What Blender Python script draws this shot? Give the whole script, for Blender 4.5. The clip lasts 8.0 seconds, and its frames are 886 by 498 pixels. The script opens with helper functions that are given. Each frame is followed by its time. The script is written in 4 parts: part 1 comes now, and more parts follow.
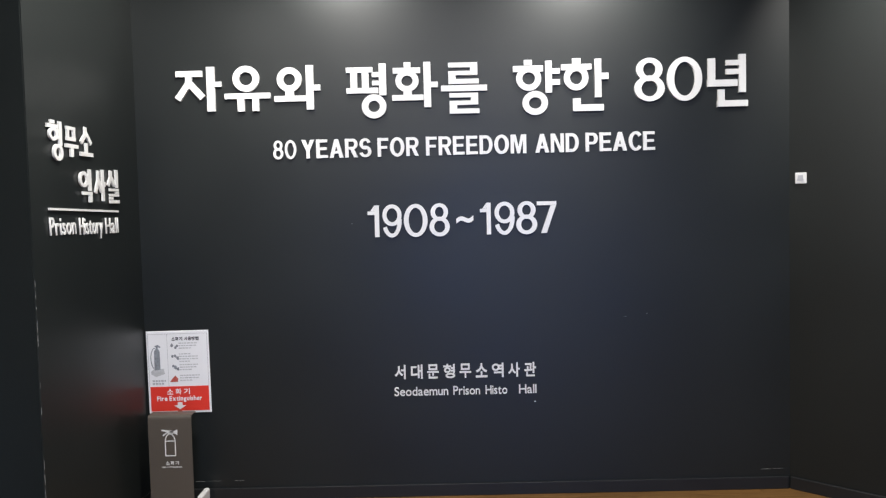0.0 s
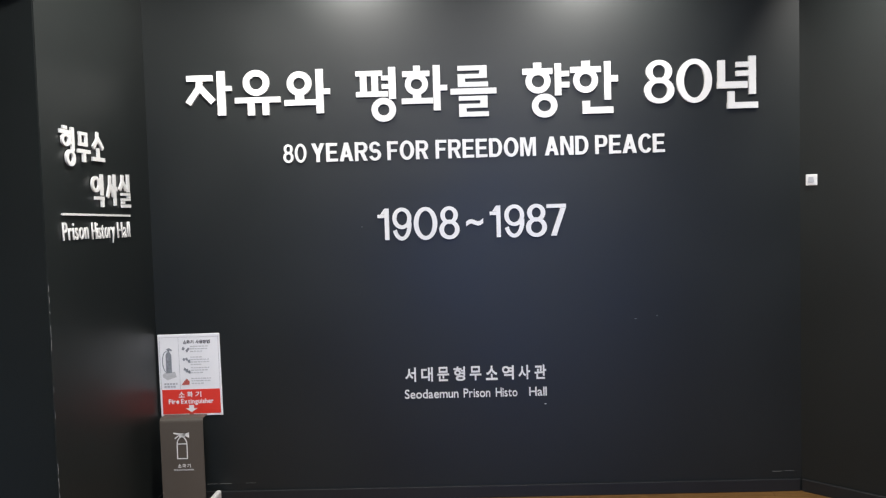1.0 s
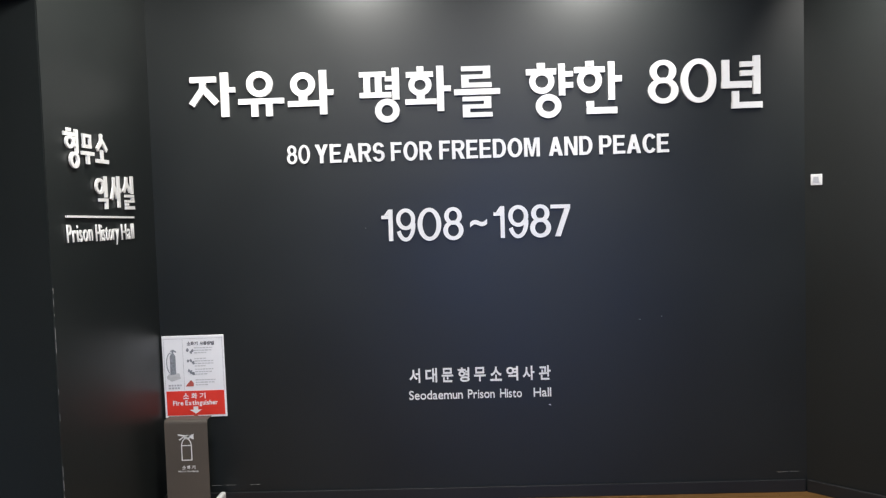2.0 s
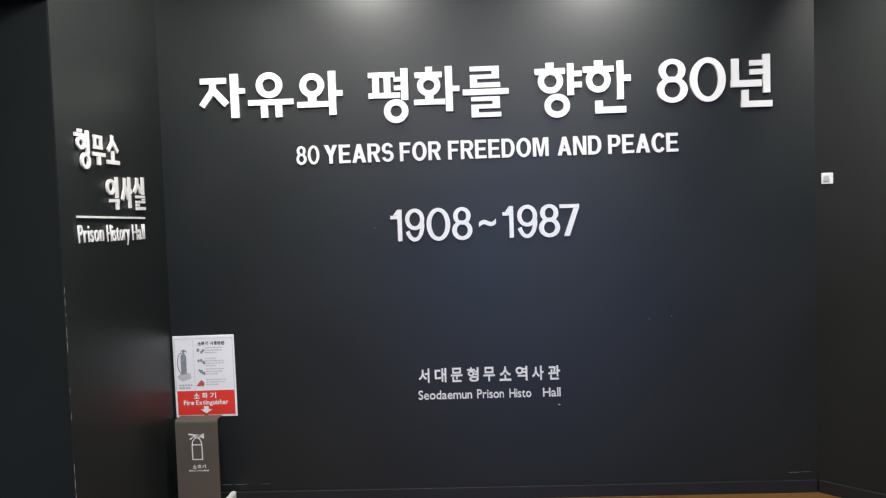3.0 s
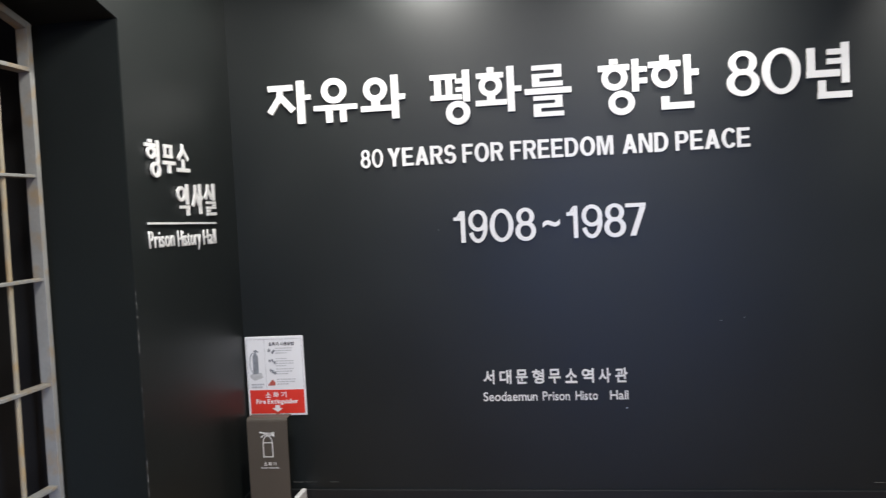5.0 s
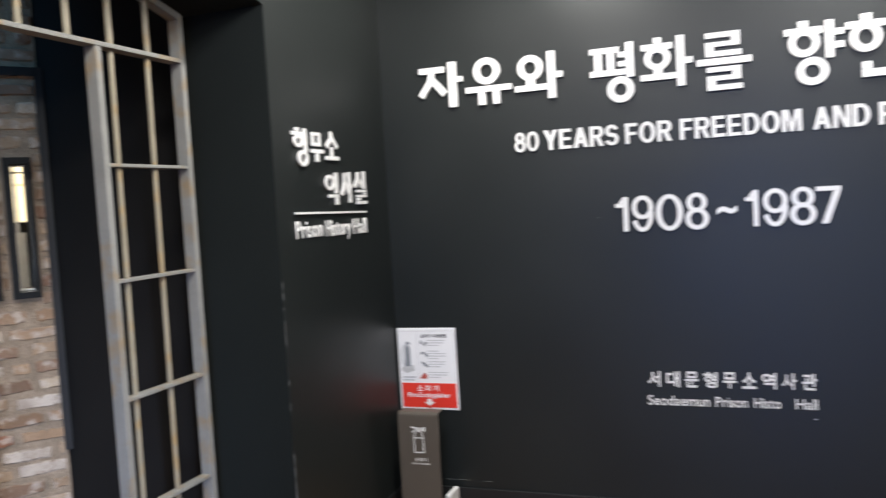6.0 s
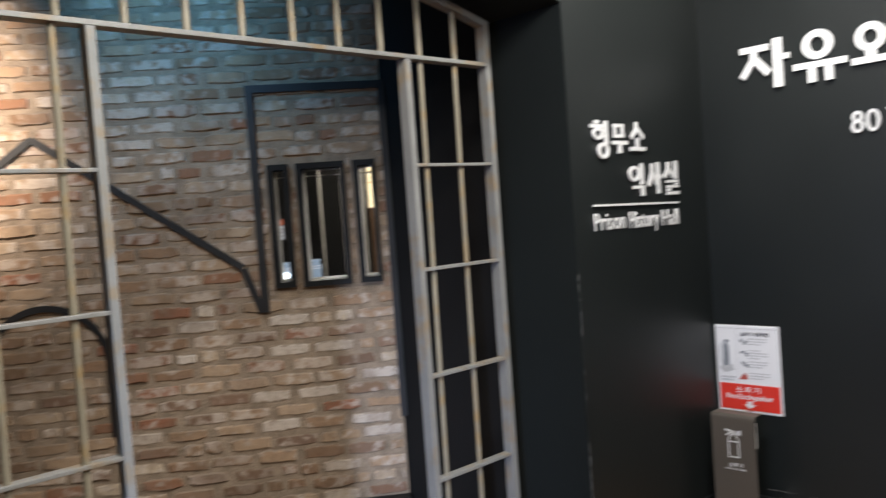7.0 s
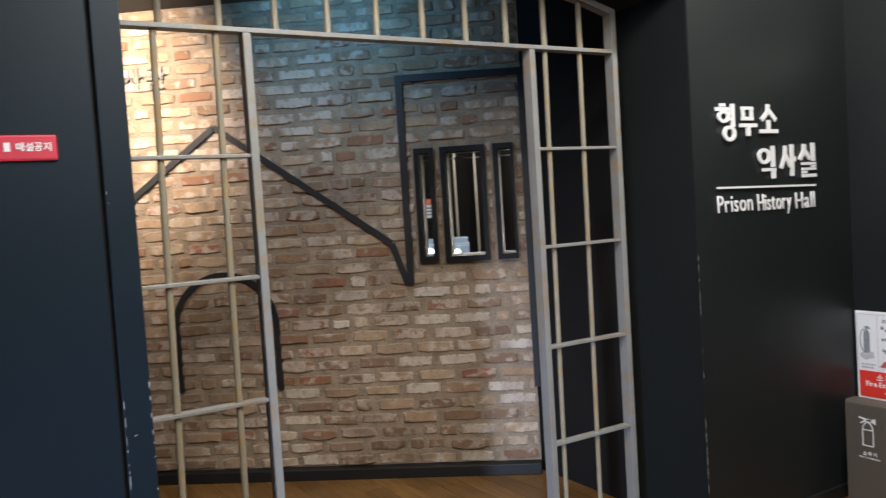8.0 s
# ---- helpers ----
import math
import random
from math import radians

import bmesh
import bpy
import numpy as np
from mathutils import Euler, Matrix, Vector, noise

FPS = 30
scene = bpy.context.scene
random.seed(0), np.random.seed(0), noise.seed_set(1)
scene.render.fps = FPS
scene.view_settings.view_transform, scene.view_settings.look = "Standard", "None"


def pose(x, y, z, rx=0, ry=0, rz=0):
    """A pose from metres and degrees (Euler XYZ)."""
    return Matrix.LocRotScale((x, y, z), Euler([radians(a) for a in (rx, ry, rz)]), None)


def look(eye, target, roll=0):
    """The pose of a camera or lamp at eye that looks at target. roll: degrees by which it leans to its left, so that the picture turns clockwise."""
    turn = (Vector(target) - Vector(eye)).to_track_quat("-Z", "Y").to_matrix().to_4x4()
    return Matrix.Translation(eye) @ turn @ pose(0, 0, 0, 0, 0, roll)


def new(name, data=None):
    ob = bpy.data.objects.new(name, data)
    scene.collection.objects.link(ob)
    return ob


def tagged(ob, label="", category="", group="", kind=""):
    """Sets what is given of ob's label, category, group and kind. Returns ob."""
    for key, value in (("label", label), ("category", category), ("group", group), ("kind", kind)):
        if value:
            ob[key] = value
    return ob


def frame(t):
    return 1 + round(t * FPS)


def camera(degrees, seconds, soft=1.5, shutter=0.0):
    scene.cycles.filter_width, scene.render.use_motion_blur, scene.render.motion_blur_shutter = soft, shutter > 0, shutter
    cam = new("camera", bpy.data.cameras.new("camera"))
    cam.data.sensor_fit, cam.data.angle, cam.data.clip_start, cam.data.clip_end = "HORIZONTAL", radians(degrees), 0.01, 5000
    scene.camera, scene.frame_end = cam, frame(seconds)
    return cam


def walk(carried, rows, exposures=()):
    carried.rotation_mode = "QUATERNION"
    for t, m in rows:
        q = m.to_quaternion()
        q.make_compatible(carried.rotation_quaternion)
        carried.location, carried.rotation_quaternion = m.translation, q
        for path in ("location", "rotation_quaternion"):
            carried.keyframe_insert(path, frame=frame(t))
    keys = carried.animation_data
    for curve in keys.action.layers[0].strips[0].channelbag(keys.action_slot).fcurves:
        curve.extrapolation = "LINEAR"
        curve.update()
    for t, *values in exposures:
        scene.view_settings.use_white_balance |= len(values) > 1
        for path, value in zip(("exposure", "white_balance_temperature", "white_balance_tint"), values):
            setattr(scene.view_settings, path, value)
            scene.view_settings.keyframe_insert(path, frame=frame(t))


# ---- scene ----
cam = camera(56.9, 8.0, soft=1.25, shutter=0.45)
PATH = [
    (0, (0.328, 0.217, 1.454), (0.311, 2.215, 1.349), -1.4),
    (0.5, (0.312, 0.214, 1.464), (0.294, 2.211, 1.356), -1.4),
    (1, (0.318, 0.211, 1.47), (0.282, 2.208, 1.365), -1.6),
    (1.5, (0.308, 0.217, 1.482), (0.272, 2.214, 1.374), -1.7),
    (3, (0.325, 0.211, 1.468), (0.254, 2.207, 1.367), -1.9),
    (3.5, (0.327, 0.205, 1.478), (0.246, 2.201, 1.379), -2.0),
    (4, (0.352, 0.203, 1.489), (0.254, 2.198, 1.389), -2.0),
    (4.2, (0.372, 0.206, 1.488), (0.244, 2.200, 1.388), -2.1),
    (5.3, (0.474, 0.26, 1.481), (0.078, 2.218, 1.378), -3.0),
    (5.5, (0.475, 0.307, 1.486), (-0.003, 2.246, 1.376), -3.1),
    (5.8, (0.459, 0.418, 1.509), (-0.12, 2.328, 1.382), -3.0),
    (6, (0.476, 0.48, 1.495), (-0.218, 2.352, 1.378), -3.3),
    (6.3, (0.502, 0.538, 1.482), (-0.418, 2.311, 1.379), -3.6),
    (6.5, (0.544, 0.562, 1.485), (-0.519, 2.254, 1.387), -3.8),
    (6.8, (0.661, 0.592, 1.486), (-0.634, 2.114, 1.404), -4.0),
    (7, (0.751, 0.616, 1.496), (-0.693, 1.997, 1.407), -4.1),
    (7.2, (0.818, 0.627, 1.498), (-0.72, 1.901, 1.386), -4.3),
    (7.5, (0.919, 0.623, 1.493), (-0.693, 1.801, 1.382), -4.3),
    (7.8, (1.011, 0.623, 1.487), (-0.654, 1.727, 1.376), -4.2),
    (8, (1.068, 0.628, 1.482), (-0.638, 1.667, 1.374), -3.6),
]
walk(cam, [(t, look(eye, target, roll)) for t, eye, target, roll in PATH],
     [(0.0, 0.08), (3.0, 0.12), (4.2, 0.10), (5.5, 0.0), (6.0, 0.2), (6.5, 0.14), (7.0, -0.02), (7.5, -0.05), (8.0, -0.06)])

# ---- light ----
world = bpy.data.worlds.new("world")
scene.world = world
world.use_nodes = True
world.node_tree.nodes["Background"].inputs[0].default_value = (0.02, 0.022, 0.025, 1)
world.node_tree.nodes["Background"].inputs[1].default_value = 0.3


def lamp(name, kind, watts, m, colour=(1, 1, 1), **settings):
    data = bpy.data.lights.new(name, kind)
    data.energy, data.color = watts, colour
    if kind == "SPOT":
        data.spot_size, data.spot_blend = radians(settings["cone"]), settings["blend"]
        data.shadow_soft_size = settings["radius"]
    elif kind == "AREA":
        data.shape, data.size, data.size_y = "RECTANGLE", settings["size"], settings["size_y"]
        data.spread = radians(settings.get("spread", 180))
    else:
        data.shadow_soft_size = settings["radius"]
    ob = new(name, data)
    ob.matrix_world = m
    return ob


WASH_X = (-0.2, 1.05)
for wx, watts in zip(WASH_X, (70, 88)):
    lamp("wall_wash", "SPOT", watts, look((wx, 3.76, 2.84), (wx, 4.262, 2.42)), (1, 0.97, 0.92), cone=112, blend=1.0, radius=0.04)
lamp("wall_wash", "SPOT", 132, look((2.2, 3.4, 2.84), (2.52, 3.7, 2.35)), (1, 0.97, 0.92), cone=120, blend=0.8, radius=0.04)
for px in (-0.3, 1.0):
    lamp("panel_light", "AREA", 70, look((px, 1.72, 2.96), (px, 1.72, 0)), (1, 0.98, 0.95), size=0.6, size_y=0.6)
lamp("wall_wash", "SPOT", 100, look((-0.45, 3.4, 2.84), (-1.2, 3.65, 1.9)), (1, 0.97, 0.92), cone=120, blend=0.8, radius=0.04)
lamp("daylight", "AREA", 9, look((0.95, -2.97, 1.05), (0.75, 4, 1.25)), (0.26, 0.42, 1.0), size=1.5, size_y=1.9, spread=60)
lamp("daylight", "AREA", 8.2, look((1.62, -2.96, 1.1), (-2.52, 3.22, 0.25)), (0.55, 0.69, 1.0), size=0.3, size_y=1.2, spread=24)
lamp("warm_spot", "SPOT", 400, look((-2.75, 0.85, 2.56), (-3.88, 1.41, 2.15)), (1, 0.84, 0.70), cone=83, blend=1.0, radius=0.05)
lamp("blue_spot", "SPOT", 38, look((-2.38, 2.02, 2.60), (-3.04, 2.53, 2.28)), (0.16, 0.49, 0.90), cone=140, blend=1.0, radius=0.08)
lamp("passage_light", "SPOT", 52, look((-2.05, 1.55, 2.55), (-3.1, 2.15, 0.9)), (1, 0.85, 0.71), cone=112, blend=1.0, radius=0.22)

# ---- materials ----


def material(name, base, rough=0.5, metal=0.0, vary=0.25, scale=6.0, fine=120.0, bump=0.1, dist=0.001, specular=0.5, stain=None, amount=0.5):
    """Painted or plain surface: colour cloudy at two scales, a fine relief, and a stain colour in patches where given."""
    m = bpy.data.materials.new(name)
    m.use_nodes = True
    nt = m.node_tree
    bsdf = nt.nodes["Principled BSDF"]
    bsdf.inputs["Roughness"].default_value, bsdf.inputs["Metallic"].default_value = rough, metal
    bsdf.inputs["Specular IOR Level"].default_value = specular
    co = nt.nodes.new("ShaderNodeTexCoord")
    big, small = nt.nodes.new("ShaderNodeTexNoise"), nt.nodes.new("ShaderNodeTexNoise")
    big.inputs["Scale"].default_value, small.inputs["Scale"].default_value = scale, fine
    big.inputs["Detail"].default_value, small.inputs["Detail"].default_value = 5, 3
    for n in (big, small):
        nt.links.new(co.outputs["Object"], n.inputs["Vector"])
    ramp = nt.nodes.new("ShaderNodeValToRGB")
    ramp.color_ramp.elements[0].position, ramp.color_ramp.elements[1].position = 0.3, 0.7
    ramp.color_ramp.elements[0].color = (*[c * (1 - vary) for c in base], 1)
    ramp.color_ramp.elements[1].color = (*[min(1, c * (1 + vary)) for c in base], 1)
    mid = nt.nodes.new("ShaderNodeMix")
    mid.inputs[0].default_value = 0.35
    nt.links.new(big.outputs[0], mid.inputs[2])
    nt.links.new(small.outputs[0], mid.inputs[3])
    nt.links.new(mid.outputs[0], ramp.inputs[0])
    out = ramp.outputs[0]
    if stain:
        patch = nt.nodes.new("ShaderNodeTexNoise")
        patch.inputs["Scale"].default_value, patch.inputs["Detail"].default_value = scale * 1.7, 8
        nt.links.new(co.outputs["Object"], patch.inputs["Vector"])
        edge = nt.nodes.new("ShaderNodeMapRange")
        edge.inputs[1].default_value, edge.inputs[2].default_value, edge.inputs[4].default_value = 0.52, 0.68, amount
        nt.links.new(patch.outputs[0], edge.inputs[0])
        mix = nt.nodes.new("ShaderNodeMix")
        mix.data_type = "RGBA"
        nt.links.new(edge.outputs[0], mix.inputs[0])
        nt.links.new(out, mix.inputs[6])
        mix.inputs[7].default_value = (*stain, 1)
        out = mix.outputs[2]
    nt.links.new(out, bsdf.inputs["Base Color"])
    rr = nt.nodes.new("ShaderNodeMapRange")
    rr.inputs[3].default_value, rr.inputs[4].default_value = max(0.02, rough - 0.07), min(1, rough + 0.07)
    nt.links.new(big.outputs[0], rr.inputs[0])
    nt.links.new(rr.outputs[0], bsdf.inputs["Roughness"])
    bp = nt.nodes.new("ShaderNodeBump")
    bp.inputs["Strength"].default_value, bp.inputs["Distance"].default_value = bump, dist
    nt.links.new(small.outputs[0], bp.inputs["Height"])
    nt.links.new(bp.outputs[0], bsdf.inputs["Normal"])
    return m


def glow(name, colour, strength):
    m = bpy.data.materials.new(name)
    m.use_nodes = True
    b = m.node_tree.nodes["Principled BSDF"]
    b.inputs["Base Color"].default_value = (*colour, 1)
    b.inputs["Emission Color"].default_value, b.inputs["Emission Strength"].default_value = (*colour, 1), strength
    return m


def glass(name):
    m = bpy.data.materials.new(name)
    m.use_nodes = True
    b = m.node_tree.nodes["Principled BSDF"]
    b.inputs["Transmission Weight"].default_value, b.inputs["Roughness"].default_value = 1, 0.02
    b.inputs["IOR"].default_value = 1.45
    return m


def brick_material(name, source, tones=None):
    """Old brick: body colour from each piece's random number, whitewash and soot in patches."""
    m = bpy.data.materials.new(name)
    m.use_nodes = True
    nt = m.node_tree
    b = nt.nodes["Principled BSDF"]
    b.inputs["Roughness"].default_value = 0.85
    b.inputs["Specular IOR Level"].default_value = 0.25
    if source == "object":
        rnd = nt.nodes.new("ShaderNodeObjectInfo").outputs["Random"]
    else:
        rnd = nt.nodes.new("ShaderNodeNewGeometry").outputs["Random Per Island"]
    ramp = nt.nodes.new("ShaderNodeValToRGB")
    cr = ramp.color_ramp
    tones = tones or [(0.0, (0.211, 0.128, 0.077)), (0.14, (0.298, 0.186, 0.111)), (0.32, (0.365, 0.243, 0.150)), (0.50, (0.422, 0.305, 0.199)),
             (0.66, (0.317, 0.212, 0.130)), (0.78, (0.518, 0.415, 0.295)), (0.87, (0.202, 0.106, 0.061)), (1.0, (0.269, 0.132, 0.073))]
    for i, (p, c) in enumerate(tones):
        e = cr.elements[i] if i < 2 else cr.elements.new(p)
        e.position, e.color = p, (*c, 1)
    nt.links.new(rnd, ramp.inputs[0])
    co = nt.nodes.new("ShaderNodeNewGeometry")
    wash, grain = nt.nodes.new("ShaderNodeTexNoise"), nt.nodes.new("ShaderNodeTexNoise")
    wash.inputs["Scale"].default_value, wash.inputs["Detail"].default_value = 19, 8
    grain.inputs["Scale"].default_value, grain.inputs["Detail"].default_value = 140, 4
    cloud = nt.nodes.new("ShaderNodeTexNoise")
    cloud.inputs["Scale"].default_value, cloud.inputs["Detail"].default_value = 2.6, 6
    for n in (wash, grain, cloud):
        nt.links.new(co.outputs["Position"], n.inputs["Vector"])

    def layer(under, value, lo, hi, amount, colour, blend="MIX"):
        rng = nt.nodes.new("ShaderNodeMapRange")
        rng.inputs[1].default_value, rng.inputs[2].default_value, rng.inputs[4].default_value = lo, hi, amount
        nt.links.new(value, rng.inputs[0])
        mix = nt.nodes.new("ShaderNodeMix")
        mix.data_type, mix.blend_type = "RGBA", blend
        nt.links.new(rng.outputs[0], mix.inputs[0])
        nt.links.new(under, mix.inputs[6])
        mix.inputs[7].default_value = (*colour, 1)
        return mix.outputs[2]

    own = nt.nodes.new("ShaderNodeMath")
    own.operation, own.inputs[1].default_value = "MULTIPLY", 7.31
    frac = nt.nodes.new("ShaderNodeMath")
    frac.operation = "FRACT"
    lime = nt.nodes.new("ShaderNodeMath")
    lime.operation, lime.inputs[1].default_value = "MULTIPLY_ADD", 0.22
    nt.links.new(rnd, own.inputs[0])
    nt.links.new(own.outputs[0], frac.inputs[0])
    nt.links.new(frac.outputs[0], lime.inputs[0])
    nt.links.new(wash.outputs[0], lime.inputs[2])
    c = layer(ramp.outputs[0], lime.outputs[0], 0.60, 0.70, 0.66, (0.56, 0.48, 0.40))
    c = layer(c, wash.outputs[0], 0.42, 0.30, 0.42, (0.19, 0.13, 0.09))
    c = layer(c, cloud.outputs[0], 0.5, 0.7, 0.15, (0.50, 0.44, 0.38))
    c = layer(c, cloud.outputs[0], 0.50, 0.36, 0.68, (0.165, 0.11, 0.07))
    uv = nt.nodes.new("ShaderNodeTexCoord")
    split = nt.nodes.new("ShaderNodeSeparateXYZ")
    nt.links.new(uv.outputs["UV"], split.inputs[0])

    def calc(operation, a, b, third=None):
        n = nt.nodes.new("ShaderNodeMath")
        n.operation = operation
        for k, value in enumerate((a, b, third)):
            if value is None:
                continue
            if isinstance(value, (int, float)):
                n.inputs[k].default_value = value
            else:
                nt.links.new(value, n.inputs[k])
        return n.outputs[0]

    def inward(axis, size):
        return calc("MULTIPLY", calc("MINIMUM", split.outputs[axis], calc("SUBTRACT", 1.0, split.outputs[axis])), size)

    crumb = nt.nodes.new("ShaderNodeTexNoise")
    crumb.inputs["Scale"].default_value, crumb.inputs["Detail"].default_value = 38, 6
    nt.links.new(co.outputs["Position"], crumb.inputs["Vector"])
    rim = calc("MINIMUM", inward(0, 0.208), inward(1, 0.058))
    rim = calc("MULTIPLY_ADD", crumb.outputs[0], -0.042, rim)
    c = layer(c, rim, -0.013, -0.019, 0.9, (0.27, 0.21, 0.155))
    c = layer(c, crumb.outputs[0], 0.56, 0.70, 0.45, (0.20, 0.13, 0.085))
    c = layer(c, grain.outputs[0], 0.5, 0.75, 0.28, (0.13, 0.095, 0.07))
    nt.links.new(c, b.inputs["Base Color"])
    bp = nt.nodes.new("ShaderNodeBump")
    bp.inputs["Strength"].default_value, bp.inputs["Distance"].default_value = 0.8, 0.006
    nt.links.new(crumb.outputs[0], bp.inputs["Height"])
    bp2 = nt.nodes.new("ShaderNodeBump")
    bp2.inputs["Strength"].default_value, bp2.inputs["Distance"].default_value = 0.5, 0.0015
    nt.links.new(grain.outputs[0], bp2.inputs["Height"])
    nt.links.new(bp.outputs[0], bp2.inputs["Normal"])
    nt.links.new(bp2.outputs[0], b.inputs["Normal"])
    return m


def wood_floor_material():
    m = bpy.data.materials.new("wood_floor")
    m.use_nodes = True
    nt = m.node_tree
    b = nt.nodes["Principled BSDF"]
    co, sc, n = nt.nodes.new("ShaderNodeNewGeometry"), nt.nodes.new("ShaderNodeMapping"), nt.nodes.new("ShaderNodeTexNoise")
    sc.inputs["Scale"].default_value = (2.5, 34, 1)
    n.inputs["Scale"].default_value, n.inputs["Detail"].default_value, n.inputs["Distortion"].default_value = 2.2, 6, 0.6
    nt.links.new(co.outputs["Position"], sc.inputs[0])
    nt.links.new(sc.outputs[0], n.inputs["Vector"])
    ramp = nt.nodes.new("ShaderNodeValToRGB")
    ramp.color_ramp.elements[0].position, ramp.color_ramp.elements[1].position = 0.3, 0.72
    ramp.color_ramp.elements[0].color, ramp.color_ramp.elements[1].color = (0.115, 0.055, 0.015, 1), (0.23, 0.12, 0.038, 1)
    nt.links.new(n.outputs[0], ramp.inputs[0])
    rnd = nt.nodes.new("ShaderNodeObjectInfo")
    hsv = nt.nodes.new("ShaderNodeHueSaturation")
    rng = nt.nodes.new("ShaderNodeMapRange")
    rng.inputs[3].default_value, rng.inputs[4].default_value = 0.8, 1.2
    nt.links.new(rnd.outputs["Random"], rng.inputs[0])
    nt.links.new(rng.outputs[0], hsv.inputs["Value"])
    nt.links.new(ramp.outputs[0], hsv.inputs["Color"])
    nt.links.new(hsv.outputs[0], b.inputs["Base Color"])
    b.inputs["Roughness"].default_value = 0.33
    return m


BLACK = material("black_wall_paint", (0.0092, 0.0116, 0.0112), rough=0.44, vary=0.16, scale=1.6, fine=240, bump=0.12, dist=0.0006, specular=0.45)
NAVY = material("blue_black_wall_paint", (0.0042, 0.0108, 0.0172), rough=0.5, vary=0.16, scale=1.6, fine=240, bump=0.12, dist=0.0006, specular=0.25)
MATT = material("matt_black_paint", (0.0095, 0.0092, 0.009), rough=0.7, vary=0.2, scale=3, specular=0.2)
SKIRT = material("black_skirting", (0.008, 0.0088, 0.0095), rough=0.5, vary=0.2, scale=4)
CEIL = material("dark_ceiling_paint", (0.05, 0.05, 0.05), rough=0.8, scale=2)
PLASTER = material("pale_plaster", (0.28, 0.28, 0.28), rough=0.8, scale=2)
WHITE = material("white_acrylic", (0.75, 0.75, 0.74), rough=0.35, vary=0.03, scale=9, bump=0.02)
STEEL = material("pale_painted_steel", (0.214, 0.214, 0.203), rough=0.46, vary=0.12, scale=7, fine=90, bump=0.2, stain=(0.25, 0.17, 0.08), amount=0.65)
BARM = material("yellowed_painted_steel", (0.25, 0.22, 0.16), rough=0.42, vary=0.14, scale=8, fine=90, bump=0.2, stain=(0.30, 0.19, 0.07), amount=0.7)
FRAMEB = material("black_window_paint", (0.0085, 0.009, 0.0095), rough=0.5, vary=0.2, specular=0.2)
BANDM = material("black_steel_band", (0.022, 0.022, 0.023), rough=0.5, vary=0.2, specular=0.28)
LETTERM = material("dark_grey_steel", (0.10, 0.095, 0.09), rough=0.5, metal=0.2, vary=0.1)
BOXM = material("taupe_powder_coat", (0.085, 0.072, 0.058), rough=0.5, vary=0.06, scale=5, fine=300, bump=0.15)
BOARD = material("white_sign_board", (0.78, 0.79, 0.82), rough=0.3, vary=0.02, bump=0.02)
RED = material("red_print", (0.70, 0.045, 0.03), rough=0.35, vary=0.05, bump=0.02)
INK = material("dark_print", (0.06, 0.06, 0.07), rough=0.5, vary=0.1)
GREYINK = material("grey_print", (0.42, 0.43, 0.46), rough=0.5, vary=0.1)
CRIMSON = material("crimson_plastic", (0.50, 0.048, 0.072), rough=0.35, vary=0.04, bump=0.02)
STEELINK = material("grey_picture_print", (0.22, 0.24, 0.27), rough=0.45, vary=0.35, scale=60)
PALEINK = material("pale_grey_print", (0.50, 0.51, 0.53), rough=0.5, vary=0.15, scale=60)
REDINK = material("dull_red_print", (0.42, 0.09, 0.07), rough=0.5, vary=0.35, scale=90)
CHIP = material("bare_chipped_plaster", (0.20, 0.20, 0.19), rough=0.9, vary=0.3, scale=40)
MORTAR = material("sand_mortar", (0.275, 0.212, 0.152), rough=0.95, vary=0.42, scale=14, fine=90, bump=1.0, dist=0.006, specular=0.2)
BRICK = brick_material("old_brick", "object")
BRICKS = brick_material("old_brick_joined", "island")
# The palest tone serves limewash and, on some bricks, cool light painted in.
BRICK_TONES = {"limed_and_lit": brick_material("limewashed_and_lit_brick", "object", [(0.0, (0.54, 0.46, 0.38)), (1.0, (0.45, 0.375, 0.30))]),
               "red": brick_material("red_brick", "object", [(0.0, (0.33, 0.14, 0.075)), (1.0, (0.25, 0.115, 0.07))]),
               "brown": brick_material("burnt_brick", "object", [(0.0, (0.18, 0.11, 0.072)), (1.0, (0.25, 0.155, 0.10))])}
WOOD = wood_floor_material()
FRAMEW = material("cream_window_paint", (0.72, 0.69, 0.62), rough=0.5, vary=0.12, scale=12)
GLASS = glass("clear_glass")
POSTER = glow("lit_poster", (1.0, 0.86, 0.55), 1.6)
POSTERP = glow("lit_poster_print", (0.85, 0.60, 0.22), 0.9)
# Brightness put into the colours of the card and jar bands as a glow.
CARDW = glow("glowing_white", (0.85, 0.88, 0.95), 0.55)
CARDR = glow("glowing_red", (0.85, 0.22, 0.12), 0.5)
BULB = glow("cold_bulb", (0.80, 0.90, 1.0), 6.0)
FROST = glow("glowing_jar_glass", (0.40, 0.52, 0.66), 0.7)
DIFFUSER = glow("lamp_diffuser", (1.0, 0.95, 0.88), 4.0)
DAY = glow("daylight_backdrop", (0.5, 0.66, 1.0), 0.5)
TIMBER = material("brown_timber", (0.22, 0.12, 0.06), rough=0.6, vary=0.3, scale=20)

# ---- mesh helpers ----


def mesh_object(name, bm, mat, parent=None, m=None, smooth=False):
    bmesh.ops.recalc_face_normals(bm, faces=bm.faces)
    me = bpy.data.meshes.new(name)
    bm.to_mesh(me)
    bm.free()
    for x in (mat if isinstance(mat, (list, tuple)) else [mat]):
        me.materials.append(x)
    if smooth:
        for p in me.polygons:
            p.use_smooth = True
    ob = new(name, me)
    if parent:
        ob.parent = parent
    if m is not None:
        ob.matrix_basis = m
    return ob


